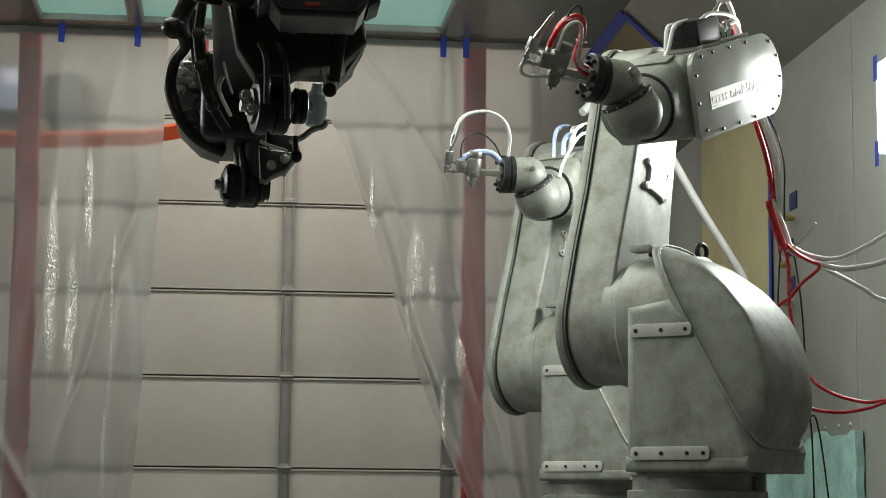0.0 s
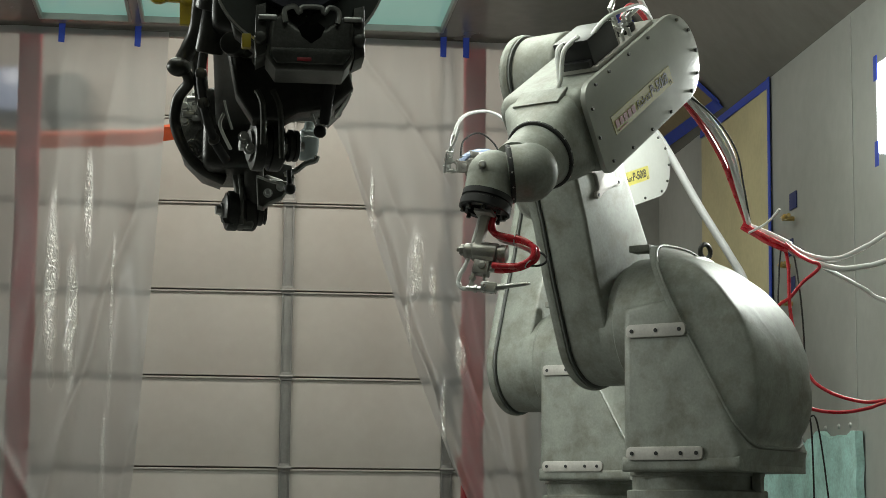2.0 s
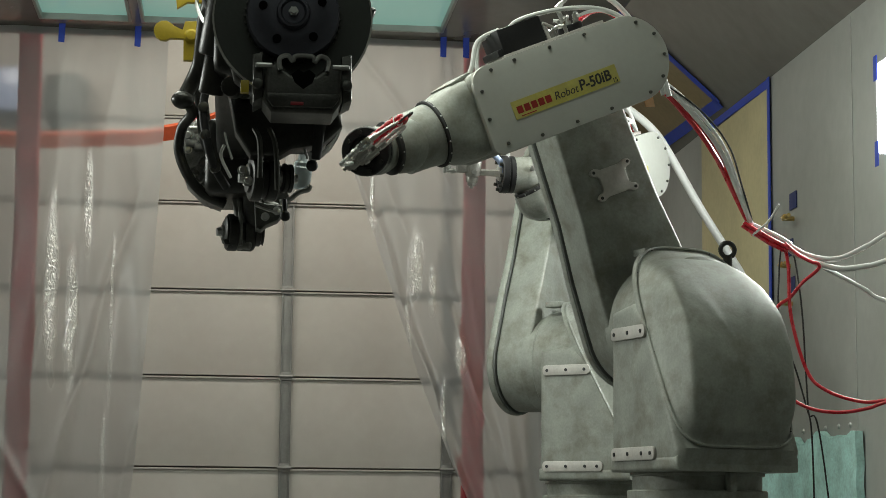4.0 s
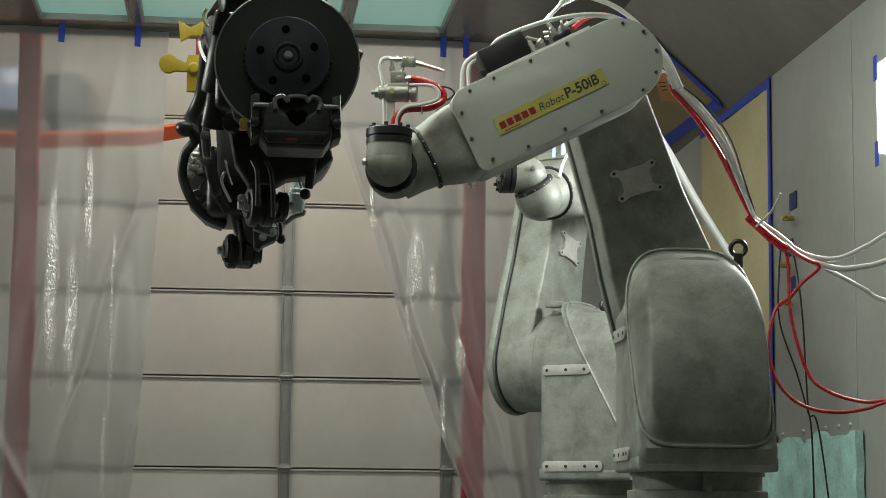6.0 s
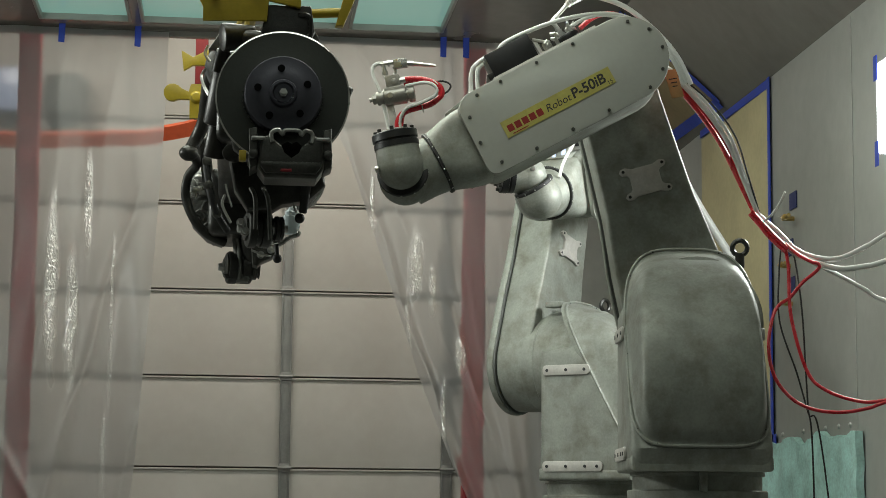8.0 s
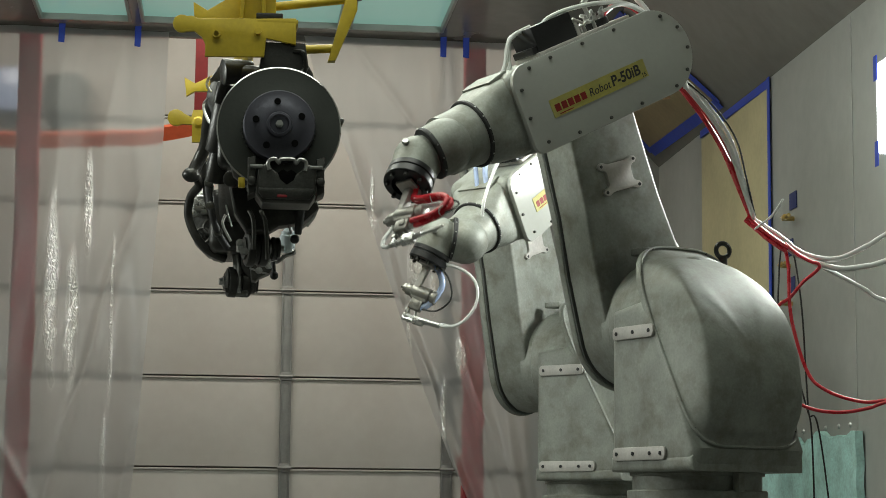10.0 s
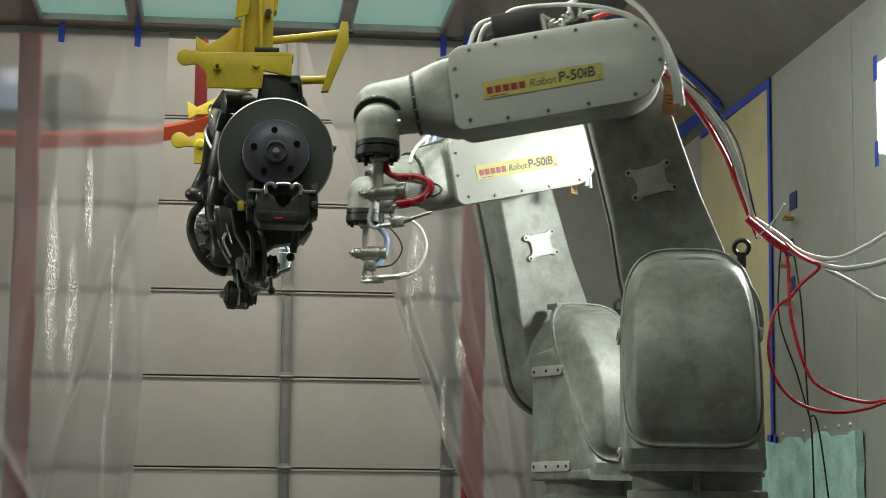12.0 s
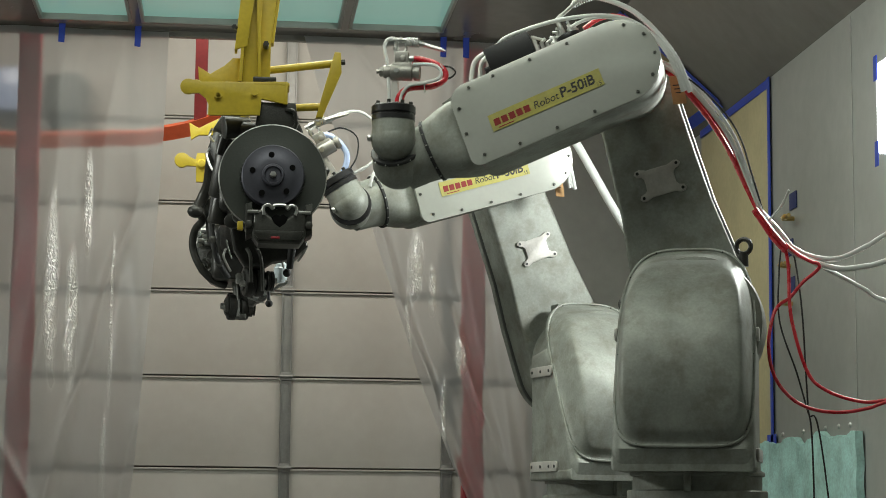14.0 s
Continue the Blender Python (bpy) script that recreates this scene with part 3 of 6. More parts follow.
def bell_cover(parent):
    """Domed motor cover: its rim slopes from the shoulder's top down and outwards."""
    def outline(n=56):
        pts = []
        for i in range(n):
            a = 2 * math.pi * i / n
            c, s = math.cos(a), math.sin(a)
            e = 0.36 if s < 0 else 0.58
            pts.append((0.192 * math.copysign(abs(c) ** e, c), 0.465 + (0.322 if s > 0 else 0.262) * math.copysign(abs(s) ** e, s)))
        return pts

    def rim_y(z):
        return 0.05 + (z - 0.78) * 0.56

    def out_y(z):
        k = [(0.18, -0.262), (0.24, -0.292), (0.32, -0.308), (0.42, -0.308), (0.50, -0.288), (0.58, -0.245), (0.66, -0.175), (0.73, -0.085), (0.80, 0.03)]
        for (a, ya), (c, yc) in zip(k, k[1:]):
            if z <= c:
                f = (z - a) / (c - a)
                return ya + (yc - ya) * f
        return 0.03
    b = B()
    rings = []
    for scale, rise in ((1.03, -0.10), (1.03, 0.0), (1.0, 0.05), (0.965, 0.38), (0.918, 0.74), (0.888, 0.89), (0.868, 0.94), (0.842, 0.962), (0.80, 0.972), (0.68, 0.988), (0.45, 1.0), (0.15, 1.0)):
        row = []
        for x, z in outline():
            zz = 0.455 + (z - 0.455) * scale
            r0 = rim_y(zz)
            row.append(b.verts.new((x * scale + COVER_X, r0 + (min(out_y(zz), r0 - 0.012) - r0) * rise if rise >= 0 else r0 + 0.02, zz)))
        rings.append(row)
    n = len(rings[0])
    for a, c in zip(rings, rings[1:]):
        for i in range(n):
            b.faces.new((a[i], a[(i + 1) % n], c[(i + 1) % n], c[i]))
    b.faces.new(rings[-1])
    cover = part("motor_cover", b, SILVER, parent, "domed silver motor cover", 60)
    b = B()
    bead = []
    for x, z in outline(56):
        zz = 0.455 + (z - 0.455) * 1.025
        bead.append((x * 1.025 + COVER_X, rim_y(zz) - 0.002, zz))
    tube(b, bead + bead[:1], 0.0046, 8, 1)
    part("cover_rim", b, SILVER, cover)
    spots = []
    for i, (x, z) in enumerate(outline(30)):
        if i % 3 == 0:
            zz = 0.455 + (z - 0.455) * 1.02
            spots.append(pose(x * 1.015 + COVER_X, rim_y(zz) - 0.004, zz))
    b = B()
    ball(b, (0, 0, 0), 0.0032, seg=8)
    repeat_part("rim_screw", b, CAST_DARK, cover, spots)


def build_turret(robot):
    b = B()
    # housing: side profile in (y, z), pushed across x
    prof = [(0.12, 0.140), (-0.262, 0.140), (-0.275, 0.19), (-0.20, 0.36), (-0.09, 0.56), (-0.02, 0.62), (0.12, 0.60)]
    bt = B()
    prism(bt, [(y, z) for y, z in prof], -0.178, 0.222, Matrix.Rotation(radians(90), 4, "Z"), 0.03, 4)
    prof2 = [(0.122, 0.128), (-0.264, 0.128), (-0.264, 0.172), (0.122, 0.172)]
    prism(bt, prof2, -0.1795, 0.2235, Matrix.Rotation(radians(90), 4, "Z"), 0.016, 3)
    body = part("turret", bt, SILVER, robot, "silver-grey rotating shoulder housing")
    b = B()
    m = pose(0, 0.17, J2_Z, 90, 0, 0)
    lathe(b, [(0, 0), (0.192, 0), (0.200, 0.008), (0.200, 0.17), (0.195, 0.20), (0.17, 0.22), (0, 0.22)], m, 48)
    part("shoulder_drum", b, SILVER, body)
    b = B()
    rod(b, (0, 0, 0.074), (0, 0, 0.135), 0.188, seg=48)
    rod(b, (0, 0, 0.118), (0, 0, 0.132), 0.196, seg=48, bevel=0.003)
    part("turntable_ring", b, SILVER, body)
    bell_cover(body)
    bracket_plate(body, 0.10, -0.097, 0.529, -0.222, (0.08, 0.0, -0.077))
    bracket_plate(body, 0.10, -0.150, 0.179, -0.222, (0.08, 0.0, -0.08, -0.13))
    for z, y1 in ((0.529, -0.097), (0.179, -0.150)):
        b = B()
        prism(b, rounded(y1, -0.019, 0.10, 0.019, 0.014), -0.009, 0.0, pose(0.178, 0, z, 0, 0, 90), 0.003)
        part("bracket_plate", b, PLATE, body, "zinc-grey mounting plate with bolt holes")
    b = B()
    ring(b, (0.139, 0.046, 0.80), (0.25, 1, 0), 0.022, 0.0075)
    rod(b, (0.139, 0.046, 0.74), (0.139, 0.046, 0.782), 0.014, seg=12)
    part("eye_bolt", b, CAST_DARK, body, "black lifting eye bolt")
    for x in (-0.10, 0.02):
        b = B()
        box(b, (x, 0.12, 0.785), (0.05, 0.07, 0.022), 0.005)
        part("stop_block", b, CAST_DARK if x > 0 else SILVER, body)
    b = B()
    box(b, (-0.012, -0.205, 0.100), (0.022, 0.03, 0.055), 0.004)
    part("pointer", b, SILVER, body)
    return body


def arm_outline(r0, r1, length):
    """Upper arm seen from the side: round at both ends and slightly waisted."""
    right = [(r0 * 0.985, 0.06), (r0 * 0.92, length * 0.28), (r0 * 0.80, length * 0.50), (r1 * 1.04, length * 0.75), (r1, length * 0.9)]
    pts = arc(0, 0, r0, 180, 360, 20) + right + arc(0, length, r1, 0, 180, 16) + [(-x, z) for x, z in right[::-1]]
    return pts


def build_upper_arm(robot):
    b = B()
    prism(b, arm_outline(0.176, 0.126, L2), 0.195, 0.340, None, 0.012, 3)
    lathe(b, [(0, 0), (0.185, 0), (0.185, 0.05), (0, 0.05)], pose(0, 0.222, 0, 90, 0, 0), 40)
    arm = part("upper_arm", b, SILVER, robot, "silver-grey cast upper arm")
    b = B()
    prism(b, arm_outline(0.183, 0.132, L2), 0.340, 0.346)
    part("gasket", b, SILVER_DARK, arm, "dark groove round the arm")
    b = B()
    prism(b, arm_outline(0.188, 0.136, L2), 0.346, 0.376, None, 0.010, 2)
    part("arm_cover", b, SILVER, arm)
    # H-shaped plate on the face
    b = B()
    q = [(0.036, 0.043), (0.054, 0.051), (0.067, 0.049), (0.074, 0.040), (0.068, 0.030), (0.054, 0.026), (0.047, 0.018), (0.046, 0.0)]
    q += [(x, -z) for x, z in q[-2::-1]]
    h = q + [(-x, z) for x, z in q[::-1]]
    prism(b, h, 0.184, 0.196, pose(0.007, 0, 0.476, 0, 0, 0), 0.002)
    pl = part("bracket_plate", b, PLATE, arm, "H-shaped zinc mounting plate")
    for sx in (-1, 1):
        for sz in (-1, 1):
            b = B()
            rod(b, (0.007 + sx * 0.062, 0.1825, 0.476 + sz * 0.040), (0.007 + sx * 0.062, 0.185, 0.476 + sz * 0.040), 0.005, seg=10)
            part("bolt_hole", b, BLACK, pl)
    b = B()
    lathe(b, [(0, 0), (0.105, 0), (0.108, 0.01), (0.108, 0.08), (0, 0.08)], pose(0, 0.21, L2, 90, 0, 0), 36)
    part("elbow_drum", b, SILVER, arm)
    return arm


def build_forearm(robot):
    """The forearm points to -x; the elbow axis is its origin."""
    b = B()
    side = arc(0, 0, 0.120, -90, 90, 14) + [(-0.42, 0.120)] + arc(-0.47, 0.075, 0.045, 90, 180, 5) + arc(-0.47, -0.075, 0.045, 180, 270, 5)
    prism(b, side, -0.128, 0.128, None, 0.02, 3)
    arm = part("forearm", b, SILVER, robot, "silver-grey forearm housing")
    b = B()
    prism(b, arc(0, 0, 0.126, -90, 90, 18) + [(-0.40, 0.126)] + arc(-0.455, 0.071, 0.055, 90, 180, 6) + arc(-0.485, -0.096, 0.03, 180, 270, 5), -0.147, -0.130, None, 0.004)
    panel = part("side_panel", b, PANEL, arm, "pale grey side panel held by screws")
    pts = [(0.110 * math.cos(radians(a)), 0.110 * math.sin(radians(a))) for a in (-80, -45, -10, 25, 60)] + [(-0.12, 0.112), (-0.24, 0.112), (-0.36, 0.112), (-0.12, -0.112), (-0.24, -0.112), (-0.36, -0.112), (-0.47, -0.100),
                                                                                             (-0.498, -0.02), (-0.49, 0.06), (-0.44, 0.108)]
    screw_ring(panel, pts, -0.147, 0.0052)
    # label, with the maker's mark as plain bars
    b = B()
    box(b, (-0.241, -0.1485, -0.022), (0.358, 0.002, 0.052))
    lab = part("label", b, YELLOW_LABEL, panel, "yellow type label with black lettering")
    up = Matrix.Rotation(radians(90), 4, "X")
    b = B()
    prism(b, [(-0.408, -0.034), (-0.389, -0.034), (-0.389, -0.013), (-0.408, -0.013)], -0.1502, -0.1494)
    repeat_part("mark_bar", b, RED_PRINT, panel, [pose(0.024 * k, 0, 0) for k in range(5)])
    b = B()
    box(b, (-0.375, -0.1498, -0.042), (0.05, 0.0008, 0.003))
    part("mark_line", b, RED_PRINT, panel)
    letters("lettering", "Robot", 0.032, Matrix.Translation((-0.283, -0.1498, -0.034)) @ up, BLACK_PRINT, panel, 0.2)
    letters("lettering", "P-50iB", 0.042, Matrix.Translation((-0.196, -0.1498, -0.034)) @ up, BLACK_PRINT, panel, 0.1, 0.0010)
    letters("lettering", "15", 0.018, Matrix.Translation((-0.086, -0.1498, -0.045)) @ up, BLACK_PRINT, panel)
    # valve block and fittings on the top
    b = B()
    box(b, (-0.20, -0.06, 0.128), (0.34, 0.13, 0.014), 0.003)
    part("mounting_rail", b, PLATE, arm)
    b = B()
    box(b, (-0.29, -0.06, 0.172), (0.145, 0.11, 0.074), 0.004)
    box(b, (-0.355, -0.06, 0.145), (0.05, 0.10, 0.02), 0.003)
    part("valve_box", b, BLACK, arm, "black valve box")
    b = B()
    box(b, (-0.208, -0.105, 0.160), (0.012, 0.012, 0.052), 0.002)
    rod(b, (-0.212, -0.11, 0.185), (-0.180, -0.11, 0.160), 0.005, seg=8)
    part("box_stay", b, PLATE, arm)
    b = B()
    rod(b, (-0.11, -0.07, 0.134), (-0.11, -0.07, 0.156), 0.038, seg=24, bevel=0.004)
    part("valve_manifold", b, BLACK, arm, "black round valve manifold")
    b = B()
    rod(b, (0, 0, 0.15), (0, 0, 0.176), 0.006, seg=8)
    rod(b, (0, 0, 0.158), (0, 0, 0.165), 0.0095, seg=6)
    rod(b, (0, 0, 0.174), (0.012, -0.006, 0.181), 0.0045, seg=8)
    repeat_part("valve_fitting", b, STEEL, arm, [pose(-0.11 + 0.027 * math.cos(k * 1.05), -0.07 + 0.027 * math.sin(k * 1.05), 0.003 * (k % 2), 0, 0, 60 * k) for k in range(6)])
    b = B()
    rod(b, (0, 0, 0.136), (0, 0, 0.158), 0.006, seg=8)
    rod(b, (0, 0, 0.155), (0.016, 0, 0.162), 0.005, seg=8)
    repeat_part("valve_fitting", b, STEEL, arm, [pose(-0.190 + 0.013 * k, -0.115 + 0.03 * (k % 3), 0, 0, 0, 40 * k) for k in range(5)])
    b = B()
    rod(b, (-0.12, -0.065, 0.17), (-0.125, -0.065, 0.215), 0.007, seg=10)
    rod(b, (-0.128, -0.065, 0.212), (-0.105, -0.065, 0.222), 0.008, seg=8)
    rod(b, (-0.105, -0.065, 0.222), (-0.06, -0.06, 0.240), 0.006, seg=8)
    part("air_elbow", b, STEEL, arm, "steel air elbow")
    b = B()
    box(b, (0.158, 0.0, -0.070), (0.042, 0.003, 0.090), 0.001, pose(0, 0, 0, 0, 14, 20))
    tag = part("card_tag", b, CARD, arm, "brown card tag with illegible lines")
    b = B()
    for k in range(3):
        box(b, (0.158, -0.0022, -0.055 - 0.012 * k), (0.028 - 0.006 * k, 0.001, 0.003), 0, pose(0, 0, 0, 0, 14, 20))
    part("print_lines", b, BLACK_PRINT, tag)
    # neck: a square housing drawn in to a round flange
    b = B()
    hoops = []
    for u, w, h, e in ((-0.46, 0.118, 0.112, 0.30), (-0.522, 0.116, 0.111, 0.34), (-0.560, 0.108, 0.106, 0.50), (-0.592, 0.100, 0.099, 0.72), (-0.612, 0.0955, 0.0955, 0.95), (-0.620, 0.095, 0.095, 1.0)):
        f = min(1.0, max(0.0, (-0.50 - u) / 0.11))
        hoop = []
        for k in range(48):
            c, d = math.cos(math.tau * k / 48), math.sin(math.tau * k / 48)
            hoop.append(b.verts.new((u, WRIST_Y * 0.6 * f + w * math.copysign(abs(c) ** e, c), h * math.copysign(abs(d) ** e, d))))
        hoops.append(hoop)
    for p, q in zip(hoops, hoops[1:]):
        for k in range(48):
            b.faces.new((p[k], p[(k + 1) % 48], q[(k + 1) % 48], q[k]))
    b.faces.new(hoops[-1])
    b.faces.new(hoops[0])
    part("neck", b, SILVER, arm)
    b = B()
    prism(b, [(-0.535, 0.104), (-0.475, 0.116), (-0.470, 0.122), (-0.478, 0.127), (-0.540, 0.114)], -0.085, 0.06, None, 0.003)
    part("neck_ledge", b, SILVER, arm)
    m = pose(-0.505, WRIST_Y * 0.6, 0, 0, -90, 0)
    b = B()
    lathe(b, [(0, 0.114), (0.095, 0.114), (0.0975, 0.116), (0.0975, 0.123), (0.095, 0.125), (0, 0.125)], m, 48)
    part("seal_ring", b, RUBBER, arm, "black seal ring with screws")
    b = B()
    ball(b, (0, 0, 0), 0.0028, seg=6)
    repeat_part("ring_screw", b, STEEL, arm, [m @ pose(0.0975 * math.cos(k * math.tau / 16), 0.0975 * math.sin(k * math.tau / 16), 0.1195) for k in range(16)])
    b = B()
    lathe(b, [(0, 0.124), (0.089, 0.124), (0.0875, 0.14), (0.085, 0.16), (0.084, 0.22), (0, 0.22)], m, 40)
    part("wrist_sleeve", b, SILVER, arm)
    b = B()
    for pts in ([(-0.33, -0.07, 0.21), (-0.40, -0.06, 0.20), (-0.44, -0.05, 0.14), (-0.46, -0.04, 0.115)], [(-0.33, -0.04, 0.20), (-0.38, -0.03, 0.20), (-0.41, -0.03, 0.15), (-0.42, -0.03, 0.118)]):
        tube(b, pts, 0.007, 8)
    part("air_hose", b, WHITE_HOSE, arm, "thin white air hoses")
    b = B()
    tube(b, [(-0.325, -0.10, 0.196), (-0.29, -0.11, 0.214), (-0.20, -0.10, 0.214), (-0.10, -0.10, 0.198), (0.0, -0.08, 0.170), (0.075, -0.05, 0.130), (0.125, -0.03, 0.06), (0.150, -0.02, -0.03), (0.150, -0.01, -0.13)], 0.0065, 8)
    tube(b, [(-0.09, -0.09, 0.17), (-0.04, -0.09, 0.172), (0.02, -0.07, 0.158), (0.085, -0.05, 0.110), (0.132, -0.03, 0.03), (0.145, -0.02, -0.06), (0.14, -0.01, -0.13)], 0.0055, 8)
    part("air_hose", b, WHITE_HOSE, arm, "thin white air hoses")
    b = B()
    tube(b, [(-0.065, -0.06, 0.238), (-0.04, -0.06, 0.246), (0.0, -0.055, 0.240), (0.05, -0.045, 0.205), (0.10, -0.03, 0.150), (0.140, -0.02, 0.06), (0.162, -0.02, -0.04), (0.160, -0.01, -0.14)], 0.008, 10)
    part("main_hose", b, WHITE_HOSE, arm, "thick white hose")
    b = B()
    for k in range(9):
        p = Vector((-0.058 + 0.0075 * k, -0.06 + 0.0005 * k, 0.2405 + 0.0008 * k - 0.0001 * k * k))
        ring(b, p, (1, 0, 0.1), 0.0105, 0.0018, 14, 6)
    part("hose_spring", b, STEEL, arm, "coiled bend guard on the hose")
    b = B()
    tube(b, [(-0.06, -0.05, 0.16), (0.0, -0.04, 0.172), (0.06, -0.03, 0.150), (0.118, -0.02, 0.07), (0.150, -0.01, -0.03), (0.152, 0.0, -0.12)], 0.0075, 8)
    part("paint_hose", b, RED_HOSE, arm, "red paint hose")
    return arm


def build_wrist(robot):
    """Two bends of the hollow wrist; each points along its own z."""
    b = B()
    ball(b, (0, 0, 0), 0.078, seg=32)
    lathe(b, [(0, 0), (0.078, 0), (0.074, 0.04), (0.072, SEG * 0.5), (0, SEG * 0.5)], Matrix(), 36)
    first = part("wrist_elbow", b, SILVER, robot, "round silver-grey wrist bend")
    b = B()
    lathe(b, [(0, SEG * 0.44), (0.074, SEG * 0.44), (0.0758, SEG * 0.47), (0.0758, SEG * 0.55), (0.074, SEG * 0.58), (0, SEG * 0.58)], Matrix(), 36)
    part("seal_ring", b, RUBBER, first, "black seal ring")
    b = B()
    ball(b, (0, 0, 0), 0.0028, seg=6)
    repeat_part("ring_screw", b, STEEL, first, [pose(0.0758 * math.cos(k * math.pi / 6), 0.0758 * math.sin(k * math.pi / 6), SEG * 0.51) for k in range(12)])
    b = B()
    ball(b, (0, 0, 0), 0.067, seg=32)
    lathe(b, [(0, 0), (0.066, 0), (0.064, 0.058), (0, 0.058)], Matrix(), 36)
    second = part("wrist_bend", b, SILVER, robot, "round silver-grey wrist bend")
    b = B()
    rod(b, (0.03, -0.060, 0.0), (0.03, -0.071, 0.0), 0.010, seg=12, bevel=0.002)
    part("plug", b, STEEL, second)
    b = B()
    lathe(b, [(0, 0.055), (0.066, 0.055), (0.066, 0.070), (0.062, 0.072), (0.062, 0.076), (0.067, 0.078), (0.067, 0.098), (0.064, 0.101), (0.044, 0.101), (0.042, 0.08), (0, 0.08)], Matrix(), 36)
    fl = part("flange", b, BLACK, second, "black wrist flange")
    b = B()
    rod(b, (0, 0, 0.099), (0, 0, 0.112), 0.006, seg=8)
    repeat_part("flange_screw", b, CAST_DARK, second, [pose(0.054 * math.cos(k * math.pi / 4), 0.054 * math.sin(k * math.pi / 4), 0) for k in range(8)])
    return first, second


def build_gun(robot, hose, loop):
    """Spray gun: z points away from the flange, x towards the hoses' side."""
    b = B()
    prism(b, [(-0.007, 0.09), (0.017, 0.09), (0.014, 0.185), (-0.004, 0.185)], -0.022, 0.002, None, 0.003)
    prism(b, [(-0.020, 0.101), (0.030, 0.101), (0.030, 0.109), (-0.020, 0.109)], -0.03, 0.025, None, 0.002)
    gun = part("gun_bracket", b, PLATE, robot, "metal bracket carrying a spray gun")
    y = -0.018
    b = B()
    rod(b, (-0.008, y, 0.192), (0.058, y, 0.190), 0.0235, seg=20, bevel=0.004)
    box(b, (0.026, y, 0.200), (0.058, 0.036, 0.030), 0.004)
    box(b, (0.026, y, 0.228), (0.042, 0.032, 0.036), 0.004)
    rod(b, (0.030, y - 0.018, 0.226), (0.030, y + 0.02, 0.226), 0.010, seg=12, bevel=0.002)
    part("gun_body", b, GUN_GREY, gun, "grey metal spray gun body")
    b = B()
    rod(b, (0.058, y, 0.189), (0.064, y, 0.189), 0.017, seg=16)
    rod(b, (0.063, y, 0.189), (0.082, y, 0.188), 0.021, seg=18, bevel=0.003)
    part("adjusting_knob", b, GUN_GREY, gun)
    b = B()
    rod(b, (-0.030, y, 0.193), (-0.007, y, 0.193), 0.018, seg=18, bevel=0.003)
    rod(b, (-0.042, y, 0.193), (-0.029, y, 0.193), 0.014, seg=6, bevel=0.002)
    rod(b, (-0.051, y, 0.193), (-0.041, y, 0.193), 0.006, 0.004, seg=10)
    part("air_cap", b, GUN_GREY, gun, "spray gun air cap and tip")
    b = B()
    rod(b, (0.008, y, 0.240), (0.008, y, 0.285), 0.006, seg=10)
    rod(b, (0.008, y, 0.252), (0.008, y, 0.260), 0.009, seg=6)
    rod(b, (0.000, y, 0.281), (0.038, y, 0.279), 0.0065, seg=8)
    rod(b, (0.020, y, 0.280), (0.026, y, 0.280), 0.0095, seg=6)
    tube(b, [(0.034, y, 0.246), (0.040, y, 0.256), (0.036, y, 0.268)], 0.0045, 8)
    part("gun_fitting", b, STEEL, gun, "steel elbow fittings")
    b = B()
    box(b, (0.056, y, 0.272), (0.040, 0.020, 0.024), 0.003, pose(0, 0, 0, 0, 4, 0) @ pose(-0.018, 0, 0.004))
    rod(b, (0.076, y, 0.270), (0.096, y, 0.265), 0.0075, seg=6)
    rod(b, (0.095, y, 0.265), (0.150, y - 0.005, 0.249), 0.0055, 0.0045, seg=10)
    rod(b, (0.148, y - 0.005, 0.250), (0.158, y - 0.006, 0.247), 0.003, seg=8)
    part("nozzle_tube", b, STEEL, gun, "steel valve with a thin rod")
    b = B()
    rod(b, (0.045, y, 0.228), (0.062, y, 0.229), 0.008, seg=8)
    part("hose_tail", b, STEEL, gun)
    b = B()
    rod(b, (0.012, y - 0.028, 0.192), (0.012, y - 0.018, 0.192), 0.008, seg=8)
    part("gun_plug", b, STEEL, gun)
    if loop:
        b = B()
        tube(b, [(0.012, y, 0.095), (0.045, y, 0.105), (0.078, y, 0.140), (0.078, y, 0.185), (0.058, y, 0.222), (0.035, y, 0.232)], 0.0105, 10)
        part("gun_hose", b, hose, gun, "thick clear blue hose")
        b = B()
        tube(b, [(0.03, 0.0, 0.085), (0.13, 0.0, 0.078), (0.195, 0.0, 0.105), (0.222, 0.0, 0.165), (0.198, 0.0, 0.235), (0.13, -0.01, 0.262), (0.05, -0.015, 0.268), (0.0, y, 0.268)], 0.0052, 8)
        part("air_hose", b, WHITE_HOSE, gun, "white air hose")
        b = B()
        rod(b, (0.135, -0.009, 0.261), (0.060, -0.014, 0.268), 0.009, seg=10)
        part("hose_sleeve", b, STEEL, gun, "braided steel hose end")
        b = B()
        tube(b, [(0.03, 0.01, 0.09), (0.10, 0.02, 0.12), (0.14, 0.02, 0.175), (0.11, 0.01, 0.225), (0.045, y, 0.235)], 0.003, 6)
        part("signal_cable", b, RUBBER, gun, "thin black cable")
    else:
